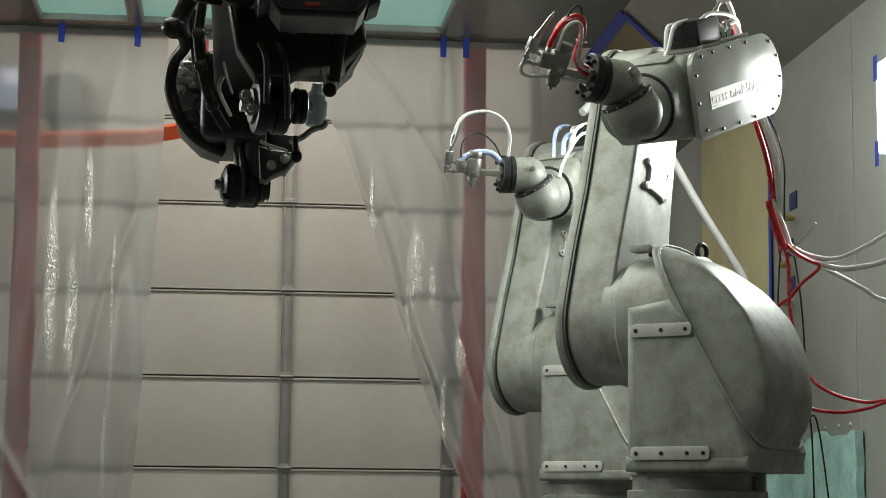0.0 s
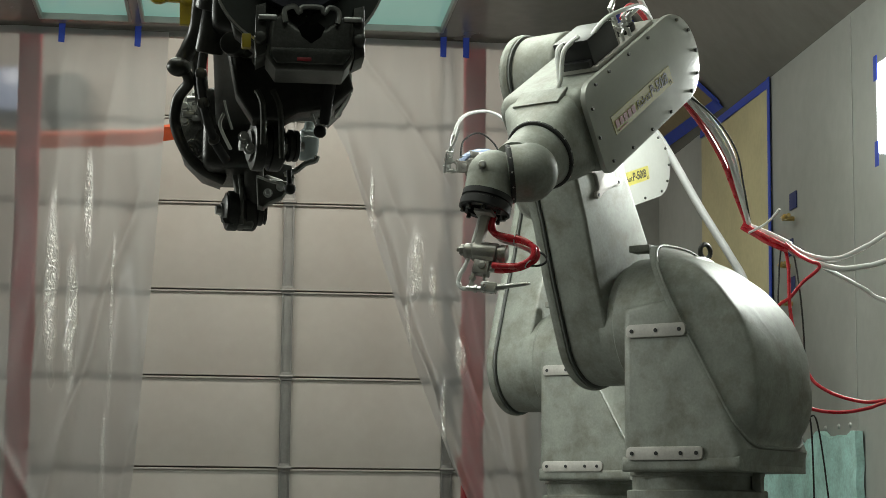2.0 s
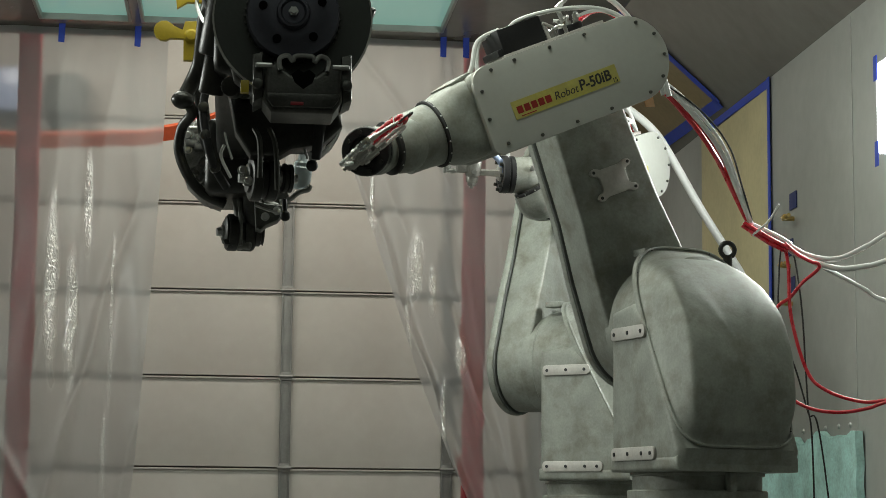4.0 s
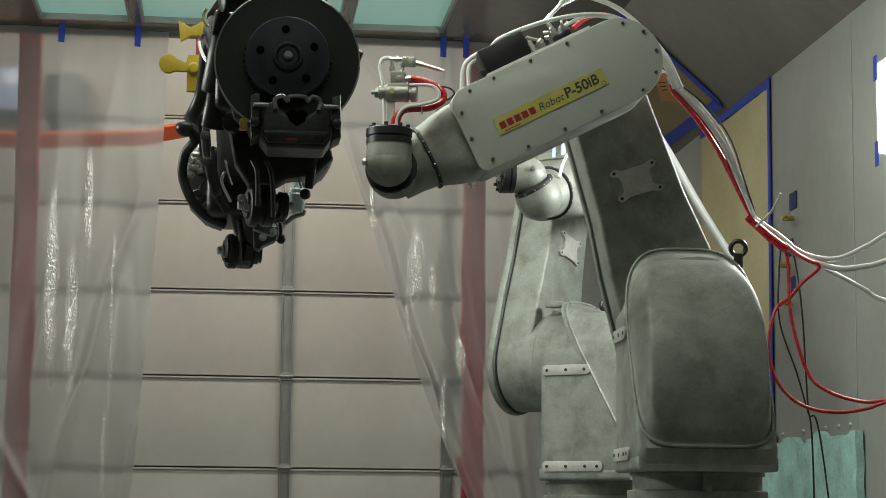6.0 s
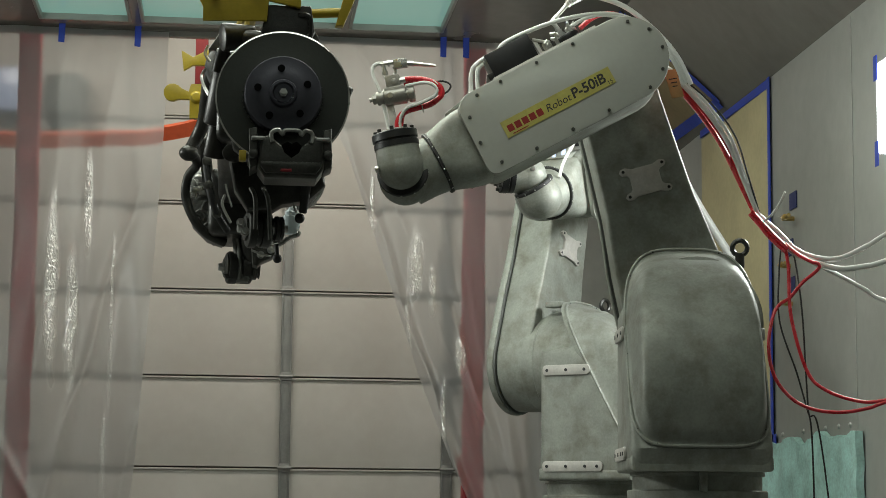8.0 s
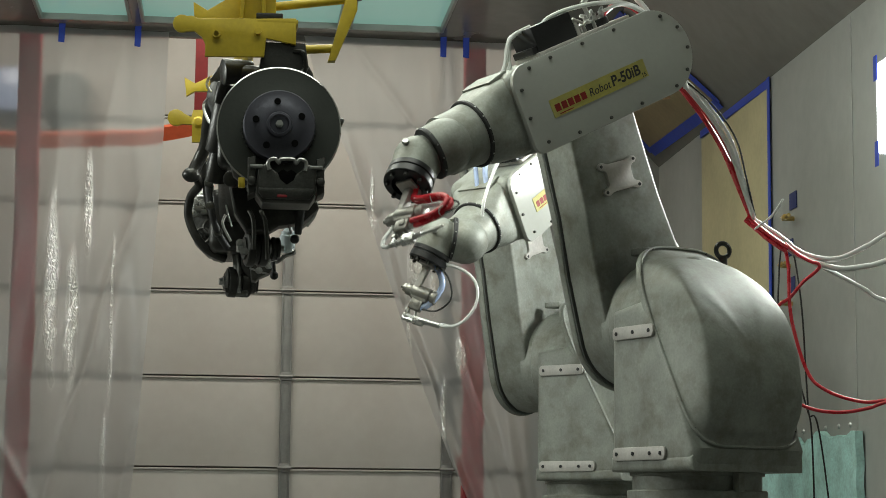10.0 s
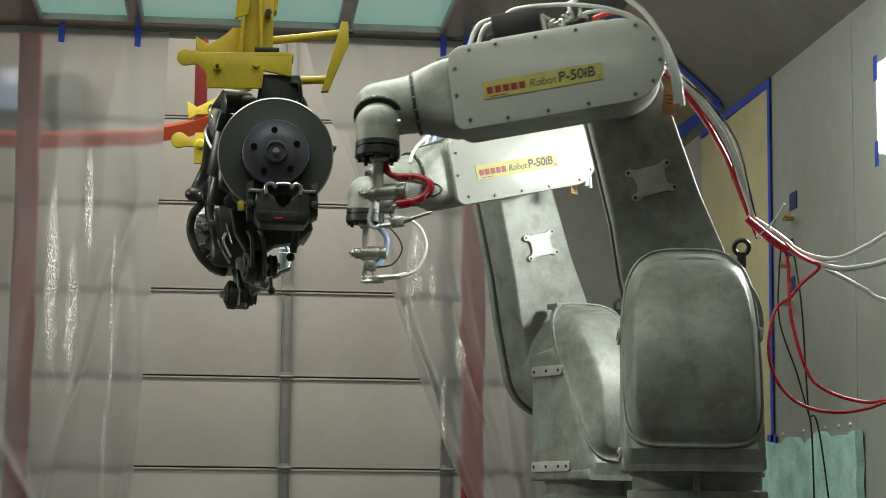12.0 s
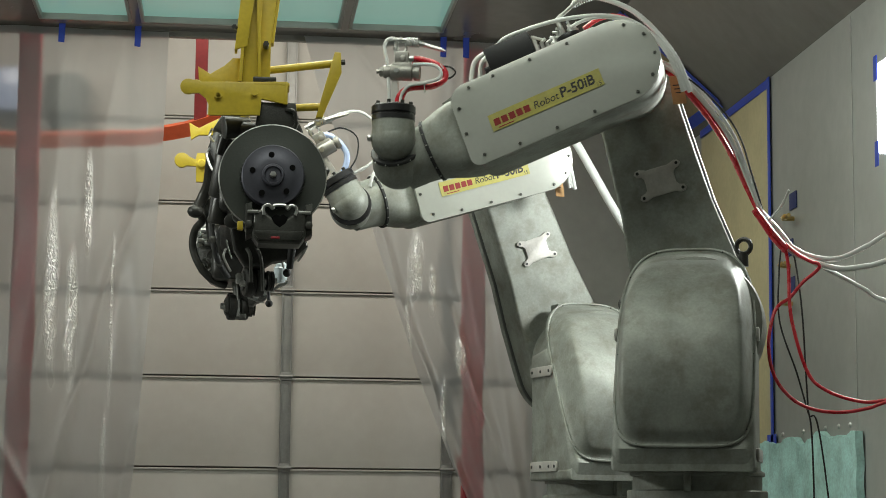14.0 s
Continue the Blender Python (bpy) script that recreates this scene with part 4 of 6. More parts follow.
        for k in range(2):
            b = B()
            o = 0.013 * k
            tube(b, [(0.055, y + o, 0.229 - 0.006 * k), (0.085, y + o, 0.227 - 0.006 * k), (0.128 - 0.004 * k, y + o, 0.214), (0.158 - 0.006 * k, y + o, 0.192), (0.156 - 0.006 * k, y + o, 0.168), (0.118, y + o, 0.153), (0.080, y + o, 0.151), (0.042, y + o, 0.146), (0.016 + 0.012 * k, y + o * 0.5, 0.125), (0.010 + 0.012 * k, y + o * 0.4, 0.095)], 0.0072, 10)
            part("gun_hose", b, hose, gun, "looped red paint hose")
        b = B()
        tube(b, [(0.060, y - 0.012, 0.210), (0.120, y - 0.012, 0.208), (0.146, y - 0.014, 0.190), (0.138, y - 0.014, 0.170), (0.092, y - 0.014, 0.158), (0.050, y - 0.012, 0.152), (0.026, y - 0.004, 0.128), (0.020, y, 0.095)], 0.0048, 8)
        part("air_hose", b, WHITE_HOSE, gun, "thin white air hose")
        b = B()
        tube(b, [(-0.012, y, 0.095), (-0.013, y, 0.150), (-0.018, y - 0.004, 0.215), (-0.027, y, 0.255), (-0.023, y, 0.277), (-0.008, y, 0.284), (0.004, y, 0.282)], 0.0055, 8)
        part("air_hose", b, WHITE_HOSE, gun, "white air hose")
        b = B()
        tube(b, [(0.130, y, 0.207), (0.168, y, 0.205), (0.188, y, 0.191), (0.176, y, 0.176), (0.150, y, 0.170)], 0.0028, 6)
        part("signal_cable", b, RUBBER, gun, "thin black cable")
        for x, z, tilt in ((0.148, 0.204, 40), (0.096, 0.150, 95)):
            b = B()
            ring(b, (x, y + 0.005, z), (math.cos(radians(tilt)), 0, math.sin(radians(tilt))) if tilt < 90 else (1, 0, 0), 0.0135, 0.0016, 16, 6)
            part("cable_tie", b, WHITE_HOSE, gun, "white cable tie")
    longer = Matrix.Translation((0, 0, 0.10)) @ Matrix.Diagonal((1, 1, 1.12, 1)) @ Matrix.Translation((0, 0, -0.10))
    for ob in (gun, *gun.children):
        ob.data.transform(longer)
    return gun


def build_robot(y, label, hose, loop):
    r = thing("paint_robot", pose(ROBOT_X, y, EYE_Z), label, "industrial robot", "paint robots")
    b = B()
    lathe(b, [(0, 0.076), (0.200, 0.078), (0.204, 0.074), (0.204, 0.050), (0.199, 0.048), (0.199, 0.040), (0.207, 0.036), (0.207, 0.016), (0.222, 0.010), (0.222, -0.02), (0.21, -0.03), (0.205, -0.10), (0.205, -0.55), (0.26, -0.56), (0.26, -0.60), (0, -0.60)], Matrix(), 48)
    part("base", b, SILVER, r)
    b = B()
    box(b, (0, 0, -0.9), (0.5, 0.5, 0.6), 0.01)
    part("pedestal", b, CAST, r, "dark steel pedestal")
    first, second = build_wrist(r)
    return dict(root=r, turret=build_turret(r), upper=build_upper_arm(r), fore=build_forearm(r), first=first, second=second, gun=build_gun(r, hose, loop))


NEAR = build_robot(NEAR_Y, "silver-grey six-axis paint robot with red hoses at its gun", RED_HOSE, False)
FAR = build_robot(FAR_Y, "silver-grey six-axis paint robot with clear blue hoses at its gun", BLUE_HOSE, True)


def valve_hoses(arm):
    """Extra hoses of the rear robot, from its valve box down to the neck."""
    for material, r, label, pts in ((BLUE_HOSE, 0.009, "clear blue hose", [(-0.355, -0.02, 0.185), (-0.42, -0.03, 0.182), (-0.475, -0.04, 0.160), (-0.515, -0.05, 0.100)]),
                                    (BLUE_HOSE, 0.008, "clear blue hose", [(-0.30, 0.03, 0.205), (-0.38, 0.02, 0.212), (-0.46, 0.0, 0.190), (-0.530, -0.02, 0.100)]),
                                    (WHITE_HOSE, 0.006, "thin white air hose", [(-0.35, -0.09, 0.175), (-0.44, -0.10, 0.182), (-0.54, -0.11, 0.150), (-0.63, -0.115, 0.100), (-0.66, -0.11, 0.055)])):
        b = B()
        tube(b, pts, r, 8)
        part("air_hose", b, material, arm, label)


valve_hoses(FAR["fore"])


def supply_tube():
    """Translucent tube that hangs beside the rear robot's elbow and goes where the elbow goes."""
    root = thing("supply_tube", pose(1.36, 7.66, 2.80), "thick translucent white tube hanging behind the robots", "hose")
    b = B()
    tube(b, [(0, 0, 0), (0.08, 0.06, 0.07), (0.17, 0.09, 0.06), (0.293, 0.09, -0.032), (0.362, 0.09, -0.123), (0.501, 0.09, -0.363), (0.616, 0.09, -0.545), (0.68, 0.09, -0.66), (0.70, 0.09, -0.80)], 0.017, 12, 8)
    part("tube", b, WHITE_HOSE, root)
    b = B()
    ring(b, (0.17, 0.09, 0.06), (1, 0, -0.3), 0.019, 0.003, 18, 6)
    part("clamp", b, STEEL, root)
    return root


TUBE = supply_tube()


def hose_bundle(length):
    """Hoses between the elbow and the tie; the tie is the origin, the elbow lies along z."""
    root = thing("hose_bundle", Matrix(), "bundle of white, red and black hoses tied near the robot's elbow", "hose bundle")
    for k, (r, material, off, bow) in enumerate(((0.008, WHITE_HOSE, 0.002, 0.042), (0.006, WHITE_HOSE, 0.014, 0.046), (0.0078, RED_HOSE, -0.012, 0.036), (0.003, RUBBER, 0.010, 0.064), (0.006, RED_HOSE, -0.006, 0.044))):
        b = B()
        y = 0.006 * (k % 3)
        tube(b, [(off * 0.2, y, -0.02), (off * 0.6 + bow * 0.6, y, length * 0.25), (off + bow, y - 0.01, length * 0.5), (off + bow * 0.75, y, length * 0.75), (off - bow * 0.2, y, length), (off - 0.10, y, length * 1.13)], r, 8)
        part("hose", b, material, root)
    b = B()
    tube(b, [(-0.01, -0.02, 0.0), (0.05, -0.06, 0.03), (0.10, -0.09, 0.075)], 0.004, 6)
    part("cable_tie", b, WHITE_HOSE, root, "white cable tie")
    return root


BUNDLE = hose_bundle(0.60)


def hose_lead():
    """Short straight hoses from where the wall hoses are clamped up to the tie; z runs towards the tie."""
    root = thing("hose_lead", Matrix(), "short run of red and white hoses below the cable tie", "hose")
    for r, material, x, y in ((0.008, WHITE_HOSE, -0.004, 0.0), (0.0105, WHITE_HOSE, 0.010, 0.004), (0.008, RED_HOSE, -0.016, -0.004), (0.0065, RED_HOSE, -0.008, -0.014)):
        b = B()
        tube(b, [(x, y, -0.012), (x * 1.2, y, 0.05), (x * 0.9, y, 0.10), (x * 0.6, y, 0.15)], r, 8)
        part("hose", b, material, root)
    return root


LEAD = hose_lead()


# ---------------------------------------------------------------- the suspension unit on its hanger
def suspension():
    """Corner of an axle, hub at the origin, brake disc towards -y."""
    s = thing("axle_unit", pose(PART_X, PART_Y0, PART_Z), "dark vehicle axle unit with brake disc, hung from a yellow hanger", "axle unit")
    b = B()
    m = pose(0, 0, 0, 90, 0, 0)   # z of m points to -y
    lathe(b, [(0.06, -0.030), (0.157, -0.030), (0.160, -0.027), (0.160, -0.020), (0.153, -0.019), (0.153, -0.011), (0.160, -0.010), (0.160, -0.003), (0.157, 0.0), (0.098, 0.0), (0.094, 0.001), (0.094, -0.004), (0.06, -0.004), (0.06, -0.030)], m, 72)
    disc = part("brake_disc", b, DISC, s, "grey iron brake disc")
    b = B()
    lathe(b, [(0.0935, -0.01), (0.0935, 0.028), (0.090, 0.033), (0.062, 0.035), (0.058, 0.038), (0.034, 0.038), (0.034, 0.042), (0.031, 0.052), (0.026, 0.053), (0.022, 0.046), (0, 0.046)], m, 48)
    hat = part("disc_hat", b, HAT, disc, "dark coated disc bell")
    for k in range(5):
        a = radians(95 + 72 * k)
        b = B()
        rod(b, (0.062 * math.cos(a), -0.030, 0.062 * math.sin(a)), (0.062 * math.cos(a), -0.0395, 0.062 * math.sin(a)), 0.0088, seg=14)
        part("stud_hole", b, HOLE, disc)
    b = B()
    lathe(b, [(0.1575, 0.0005), (0.1612, -0.002), (0.1612, -0.0045), (0.1590, -0.0045), (0.1570, 0.0)], m, 72)
    part("worn_edge", b, STEEL, disc, "bright machined rim")
    b = B()
    rod(b, (0, -0.040, 0), (0, -0.056, 0), 0.010, seg=6)
    rod(b, (0, -0.054, 0), (0, -0.062, 0), 0.006, seg=12)
    part("hub_nut", b, STEEL, disc, "bright hub nut")
    b = B()
    for k in range(44):
        a = 2 * math.pi * k / 44
        box(b, (0, 0, 0), (0.004, 0.006, 0.0045), 0, Matrix.Rotation(-a, 4, "Y") @ Matrix.Translation((0.0955, -0.006, 0)))
    tagged(part("sensor_teeth", b, CAST, disc, "toothed sensor ring"), kind="stuff")
    # caliper with its bracket
    b = B()
    prism(b, [(-0.052, -0.112), (-0.058, -0.18), (-0.04, -0.205), (0.082, -0.205), (0.100, -0.18), (0.098, -0.112), (0.072, -0.100), (0.060, -0.118), (0.046, -0.128), (0.0, -0.128), (-0.014, -0.118), (-0.028, -0.100)], -0.055, 0.07, None, 0.010, 3)
    cal = part("caliper", b, CAST, s, "cast iron brake caliper")
    b = B()
    tube(b, [(-0.024, -0.062, -0.122), (-0.026, -0.062, -0.100), (-0.010, -0.064, -0.093), (0.0, -0.064, -0.104), (0.006, -0.064, -0.094), (0.038, -0.064, -0.094), (0.044, -0.064, -0.104), (0.054, -0.064, -0.093), (0.070, -0.062, -0.100), (0.068, -0.062, -0.122)], 0.0050, 8, 5)
    part("pad_spring", b, STEEL, cal, "bright pad spring")
    b = B()
    prism(b, [(-0.002, -0.128), (0.012, -0.118), (0.022, -0.124), (0.033, -0.118), (0.046, -0.128), (0.040, -0.145), (0.022, -0.158), (0.005, -0.145)], -0.0565, -0.05, None, 0.002)
    part("piston_recess", b, HOLE, cal)
    b = B()
    prism(b, [(-0.050, -0.168), (0.094, -0.168), (0.092, -0.180), (0.080, -0.196), (-0.038, -0.196), (-0.050, -0.180)], -0.064, -0.05, None, 0.004, 2)
    part("caliper_lip", b, CAST, cal)
    for x in (-0.068, 0.108):
        b = B()
        prism(b, [(x - 0.011, -0.088), (x + 0.009, -0.082), (x + 0.011, -0.175), (x - 0.008, -0.185)], -0.045, 0.06, None, 0.005, 2)
        part("bracket_arm", b, CAST, cal)
        b = B()
        box(b, (x + (0.012 if x < 0 else -0.012), -0.052, -0.112), (0.034, 0.012, 0.010), 0.003)
        part("pad_ear", b, STEEL, cal)
        b = B()
        rod(b, (x, -0.066, -0.150), (x, 0.05, -0.150), 0.011, seg=12, bevel=0.003)
        part("guide_pin", b, CAST, cal)
    b = B()
    box(b, (-0.093, -0.03, -0.152), (0.017, 0.02, 0.026), 0.003)
    part("sensor_tag", b, YELLOW, cal, "small yellow connector")
    b = B()
    box(b, (0.01, -0.056, -0.189), (0.026, 0.02, 0.007), 0.002)
    part("paint_mark", b, RED_STEEL, cal, "dab of red paint")
    # knuckle
    b = B()
    prism(b, [(-0.12, 0.05), (-0.06, 0.11), (0.05, 0.10), (0.115, 0.02), (0.112, -0.10), (0.105, -0.16), (0.06, -0.17), (-0.05, -0.17), (-0.115, -0.12), (-0.13, -0.06)], 0.035, 0.10, None, 0.02, 3)
    rod(b, (0, 0.03, 0), (0, 0.22, 0), 0.075, 0.05, 24, 0.008)
    part("knuckle", b, CAST_DARK, s)
    b = B()
    prism(b, [(0.165, 0.086), (0.148, 0.02), (0.133, -0.003), (0.129, -0.056), (0.114, -0.146), (0.085, -0.174), (0.062, -0.141), (0.055, -0.057), (0.081, 0.018), (0.126, 0.095)], 0.54, 0.66, None, 0.014, 2)
    rod(b, (0.069, 0.50, -0.172), (0.069, 0.60, -0.172), 0.014, seg=12)
    part("knuckle_arm", b, CAST, s)
    # drive shaft and gearbox towards the other wheel
    b = B()
    rod(b, (-0.01, 0.18, -0.01), (-0.06, 1.3, 0.02), 0.022, seg=16)
    for k in range(6):
        rod(b, (-0.012 - 0.004 * k, 0.20 + 0.03 * k, -0.012), (-0.013 - 0.004 * k, 0.225 + 0.03 * k, -0.012), 0.062 - 0.005 * k, seg=20, bevel=0.006)
    part("drive_shaft", b, CAST_DARK, s)
    b = B()
    prism(b, [(-0.255, 0.027), (-0.263, -0.036), (-0.241, -0.098), (-0.195, -0.142), (-0.148, -0.158), (-0.13, -0.033), (-0.163, 0.05), (-0.221, 0.065)], 1.38, 1.62, None, 0.026, 3)
    gear = part("gearbox", b, ALLOY, s, "ribbed cast metal gear housing")
    b = B()
    lathe(b, [(0, 0), (0.022, 0), (0.032, 0.006), (0.048, 0.008), (0.056, 0.03), (0, 0.03)], pose(-0.197, 1.352, -0.047, -90, 0, 0), 22)
    part("gear_cover", b, ALLOY, gear)
    for x, z in [(-0.24, 0.014), (-0.251, -0.038), (-0.225, -0.1), (-0.197, -0.13), (-0.143, -0.098)]:
        b = B()
        lathe(b, [(0, 0), (0.009, 0), (0.011, 0.004), (0.011, 0.02), (0, 0.02)], pose(x, 1.362, z, -90, 0, 0), 10)
        part("gear_bolt", b, STEEL, gear)
    b = B()
    for k in range(6):
        box(b, (-0.197 - 0.045 + 0.018 * k, 1.372, -0.047 + 0.014 * (k % 2)), (0.005, 0.024, 0.12 - 0.014 * abs(k - 2.5)), 0.001)
    part("ribs", b, ALLOY, gear)
    b = B()
    box(b, (-0.197 + 0.0, 1.345, -0.047 + 0.075), (0.05, 0.04, 0.026), 0.005)
    rod(b, (-0.197 - 0.035, 1.33, -0.047 + 0.07), (-0.197 + 0.03, 1.33, -0.047 + 0.075), 0.009, seg=10)
    part("sensor_plug", b, STEEL, gear, "bright plug")
    # near lower arm: a pressed plate
    b = B()
    prism(b, [(-0.128, -0.097), (-0.092, -0.112), (-0.013, -0.127), (0.106, -0.124), (0.118, -0.167), (0.076, -0.207), (0.01, -0.219), (-0.014, -0.234), (-0.077, -0.235), (-0.11, -0.185)], 0.26, 0.34, None, 0.012, 3)
    part("lower_arm", b, CAST_DARK, s, "black pressed lower control arm")
    b = B()
    tube(b, [(-0.07, 0.24, -0.183), (-0.058, 0.23, -0.215), (-0.056, 0.25, -0.286)], 0.006, 8)
    part("arm_rib", b, CAST, s)
    b = B()
    tube(b, [(-0.039, 0.24, -0.182), (-0.025, 0.23, -0.222), (-0.019, 0.25, -0.312)], 0.006, 8)
    part("arm_rib", b, CAST, s)
    # far lower arm, bending down to its bushing
    b = B()
    prism(b, [(-0.109, 0.018), (-0.129, -0.052), (-0.140, -0.087), (-0.133, -0.122), (-0.117, -0.156), (-0.108, -0.213), (-0.106, -0.282), (-0.100, -0.292), (-0.066, -0.292), (-0.060, -0.282), (-0.059, -0.257),
              (-0.057, -0.154), (-0.060, -0.129), (-0.086, -0.112), (-0.090, -0.086), (-0.080, -0.028), (-0.064, 0.019)], 1.345, 1.415, None, 0.012, 3)
    strap = part("link_arm", b, LINK, s, "grey forged link arm")
    b = B()
    tube(b, [(-0.131, 1.34, -0.088), (-0.118, 1.338, -0.125), (-0.098, 1.338, -0.165), (-0.092, 1.338, -0.225), (-0.091, 1.338, -0.285)], 0.006, 8)
    part("arm_rib", b, LINK, strap)
    b = B()
    tube(b, [(-0.112, 1.33, 0.0), (-0.128, 1.332, -0.05), (-0.136, 1.335, -0.09), (-0.128, 1.335, -0.125)], 0.005, 8)
    part("arm_rib", b, LINK, strap)
    b = B()
    tube(b, [(-0.131, 1.0, 0.006), (-0.09, 1.1, -0.039), (-0.059, 1.25, -0.069), (-0.065, 1.3, -0.145), (-0.054, 1.38, -0.239)], 0.022, 14, 8, 0.026)
    part("link_arm", b, CAST_DARK, s, "black link arm")
    for c, r, w in (((-0.094, 1.38, -0.246), 0.050, 0.090), ((-0.048, 0.36, -0.27), 0.050, 0.072), ((0.003, 0.34, -0.271), 0.032, 0.026)):
        b = B()
        mm = pose(*c, 0, 90, 12)
        h = w / 2
        lathe(b, [(0.012, -h), (r * 0.62, -h), (r * 0.66, -h * 0.85), (r * 0.93, -h * 0.80), (r, -h * 0.7), (r, -h * 0.25), (r * 0.86, -h * 0.2), (r * 0.86, h * 0.1), (r * 0.97, h * 0.15), (r * 0.97, h * 0.7), (r * 0.9, h * 0.82), (r * 0.66, h * 0.85), (r * 0.62, h), (0.012, h), (0.012, -h)], mm, 30)
        bush = part("bushing", b, CAST_DARK, s, "black rubber and steel bushing")
        b = B()
        lathe(b, [(0, -h - 0.018), (0.011, -h - 0.018), (0.012, -h - 0.006), (0.018, -h - 0.006), (0.018, -h), (0.010, -h), (0.010, h + 0.010), (0, h + 0.010)], mm, 8)
        part("bolt", b, STEEL, bush)
    # eye of the link arm: clamped between two flanged discs
    for x, r in ((-0.124, 0.041), (-0.046, 0.040)):
        b = B()
        lathe(b, [(0, -0.013), (r * 0.7, -0.013), (r, -0.008), (r, 0.004), (r * 0.86, 0.006), (r * 0.86, 0.011), (r * 0.94, 0.013), (0, 0.013)], pose(x, 1.37, -0.243, 0, 90, 8), 26)
        part("eye_flange", b, CAST_DARK, s, "black bushing flange")
    b = B()
    prism(b, [(-0.139, -0.270), (-0.118, -0.266), (-0.110, -0.285), (-0.132, -0.283)], 1.34, 1.40, None, 0.003)
    part("eye_clip", b, CAST_DARK, s)
    b = B()
    prism(b, [(-0.059, -0.182), (-0.029, -0.192), (0.015, -0.196), (0.020, -0.213), (0.004, -0.235), (-0.028, -0.250), (-0.040, -0.262), (-0.054, -0.258)], 1.20, 1.27, None, 0.008, 2)
    part("mount_ear", b, CAST, s, "cast mounting ear")
    b = B()
    rod(b, (0.007, 0.60, -0.312), (0.004, 0.60, -0.275), 0.006, seg=10)
    ball(b, (0.007, 0.60, -0.314), 0.0125, seg=14)
    part("stop_knob", b, RUBBER, s, "black rubber stop")
    b = B()
    rod(b, (0.071, 0.25, -0.150), (0.062, 0.27, -0.240), 0.014, 0.010, seg=14, bevel=0.003)
    ball(b, (0.055, 0.29, -0.250), 0.013, seg=14)
    part("guide_boot", b, RUBBER, s, "black guide pin boot")
    for pts in ([(0.021, 0.30, -0.155), (0.030, 0.30, -0.185), (0.046, 0.30, -0.234)], [(-0.064, 0.50, -0.306), (-0.036, 0.50, -0.316), (-0.011, 0.50, -0.322)], [(-0.139, 0.88, -0.060), (-0.131, 0.90, -0.093), (-0.118, 0.92, -0.128)]):
        b = B()
        tube(b, pts, 0.0028, 8)
        part("sensor_wire", b, STEEL, s, "thin bright wire")
    # harness along the outer side, with clips
    b = B()
    tube(b, [(-0.181, 1.0, 0.120), (-0.193, 1.0, 0.020), (-0.190, 1.0, -0.027), (-0.178, 1.0, -0.085), (-0.158, 1.02, -0.138), (-0.130, 1.05, -0.178)], 0.011, 10)
    part("harness", b, RUBBER, s, "black wiring harness")
    b = B()
    rod(b, (0, -0.012, 0), (0, 0.012, 0), 0.014, seg=12, bevel=0.003)
    repeat_part("harness_clip", b, CAST, s, [pose(-0.193, 1.0, 0.015), pose(-0.186, 1.0, -0.055), pose(-0.160, 1.02, -0.134)])
    # bolt heads
    b = B()
    lathe(b, [(0, 0.011), (0.0065, 0.011), (0.0075, 0.009), (0.0075, 0.002), (0.0115, 0.002), (0.0115, 0.0), (0, 0.0)], pose(0, 0, 0, 90, 0, 0), 12)
    spots = [(-0.237, 1.352, -0.028), (-0.221, 1.350, -0.010), (-0.199, 1.348, 0.000), (-0.176, 1.352, -0.022), (-0.192, 1.34, -0.141), (-0.159, 1.35, -0.116), (-0.183, 1.345, -0.082), (-0.093, 0.30, -0.263), (-0.081, 0.31, -0.284),
             (-0.012, 0.255, -0.150), (0.060, 0.255, -0.150), (0.092, 0.255, -0.140), (-0.070, 0.255, -0.120), (-0.100, 0.02, -0.085), (0.085, 0.53, -0.150), (0.105, 0.53, -0.080), (0.000, 1.195, -0.212), (-0.030, 1.195, -0.228)]
    repeat_part("bolt_head", b, STEEL, s, [pose(*p) for p in spots])
    b = B()
    lathe(b, [(0, 0), (0.009, 0), (0.010, 0.002), (0.010, 0.012), (0.016, 0.012), (0.016, 0.016), (0, 0.016)], pose(0, 0, 0, 0, 90, 0), 8)
    repeat_part("bushing_nut", b, STEEL, s, [pose(-0.152, 1.37, -0.243), pose(-0.102, 0.36, -0.270)])
    # alloy plugs and ribs of the gear housing
    b = B()
    box(b, (0, 0, 0), (0.030, 0.022, 0.016), 0.003)
    repeat_part("connector", b, STEEL, gear, [pose(-0.228, 1.345, -0.012, 0, 8, 0), pose(-0.205, 1.342, -0.022, 0, -4, 0), pose(-0.190, 1.346, -0.006, 0, 20, 0)])
    b = B()
    ring(b, (0, 0, 0), (0, 1, 0), 0.024, 0.004, 24, 8)
    repeat_part("cover_bead", b, ALLOY, gear, [pose(-0.186, 1.352, -0.070), pose(-0.212, 1.352, -0.098)])
    b = B()
    prism(b, [(-0.056, -0.091), (0.032, -0.11), (0.041, -0.14), (0.009, -0.187), (-0.023, -0.171), (-0.045, -0.201), (-0.063, -0.142)], 1.46, 1.60, None, 0.012, 2)
    part("subframe_bracket", b, CAST_DARK, s)
    b = B()
    rod(b, (-0.038, 1.42, -0.161), (0.007, 1.42, -0.175), 0.018, seg=14, bevel=0.004)
    part("bracket_pin", b, CAST, s)
    # stabiliser and links on the outer side
    b = B()
    tube(b, [(-0.239, 1.2, 0.071), (-0.227, 1.25, 0.05), (-0.253, 1.3, 0.02), (-0.26, 1.32, -0.038), (-0.234, 1.32, -0.105), (-0.192, 1.33, -0.15), (-0.137, 1.35, -0.173)], 0.014, 12)
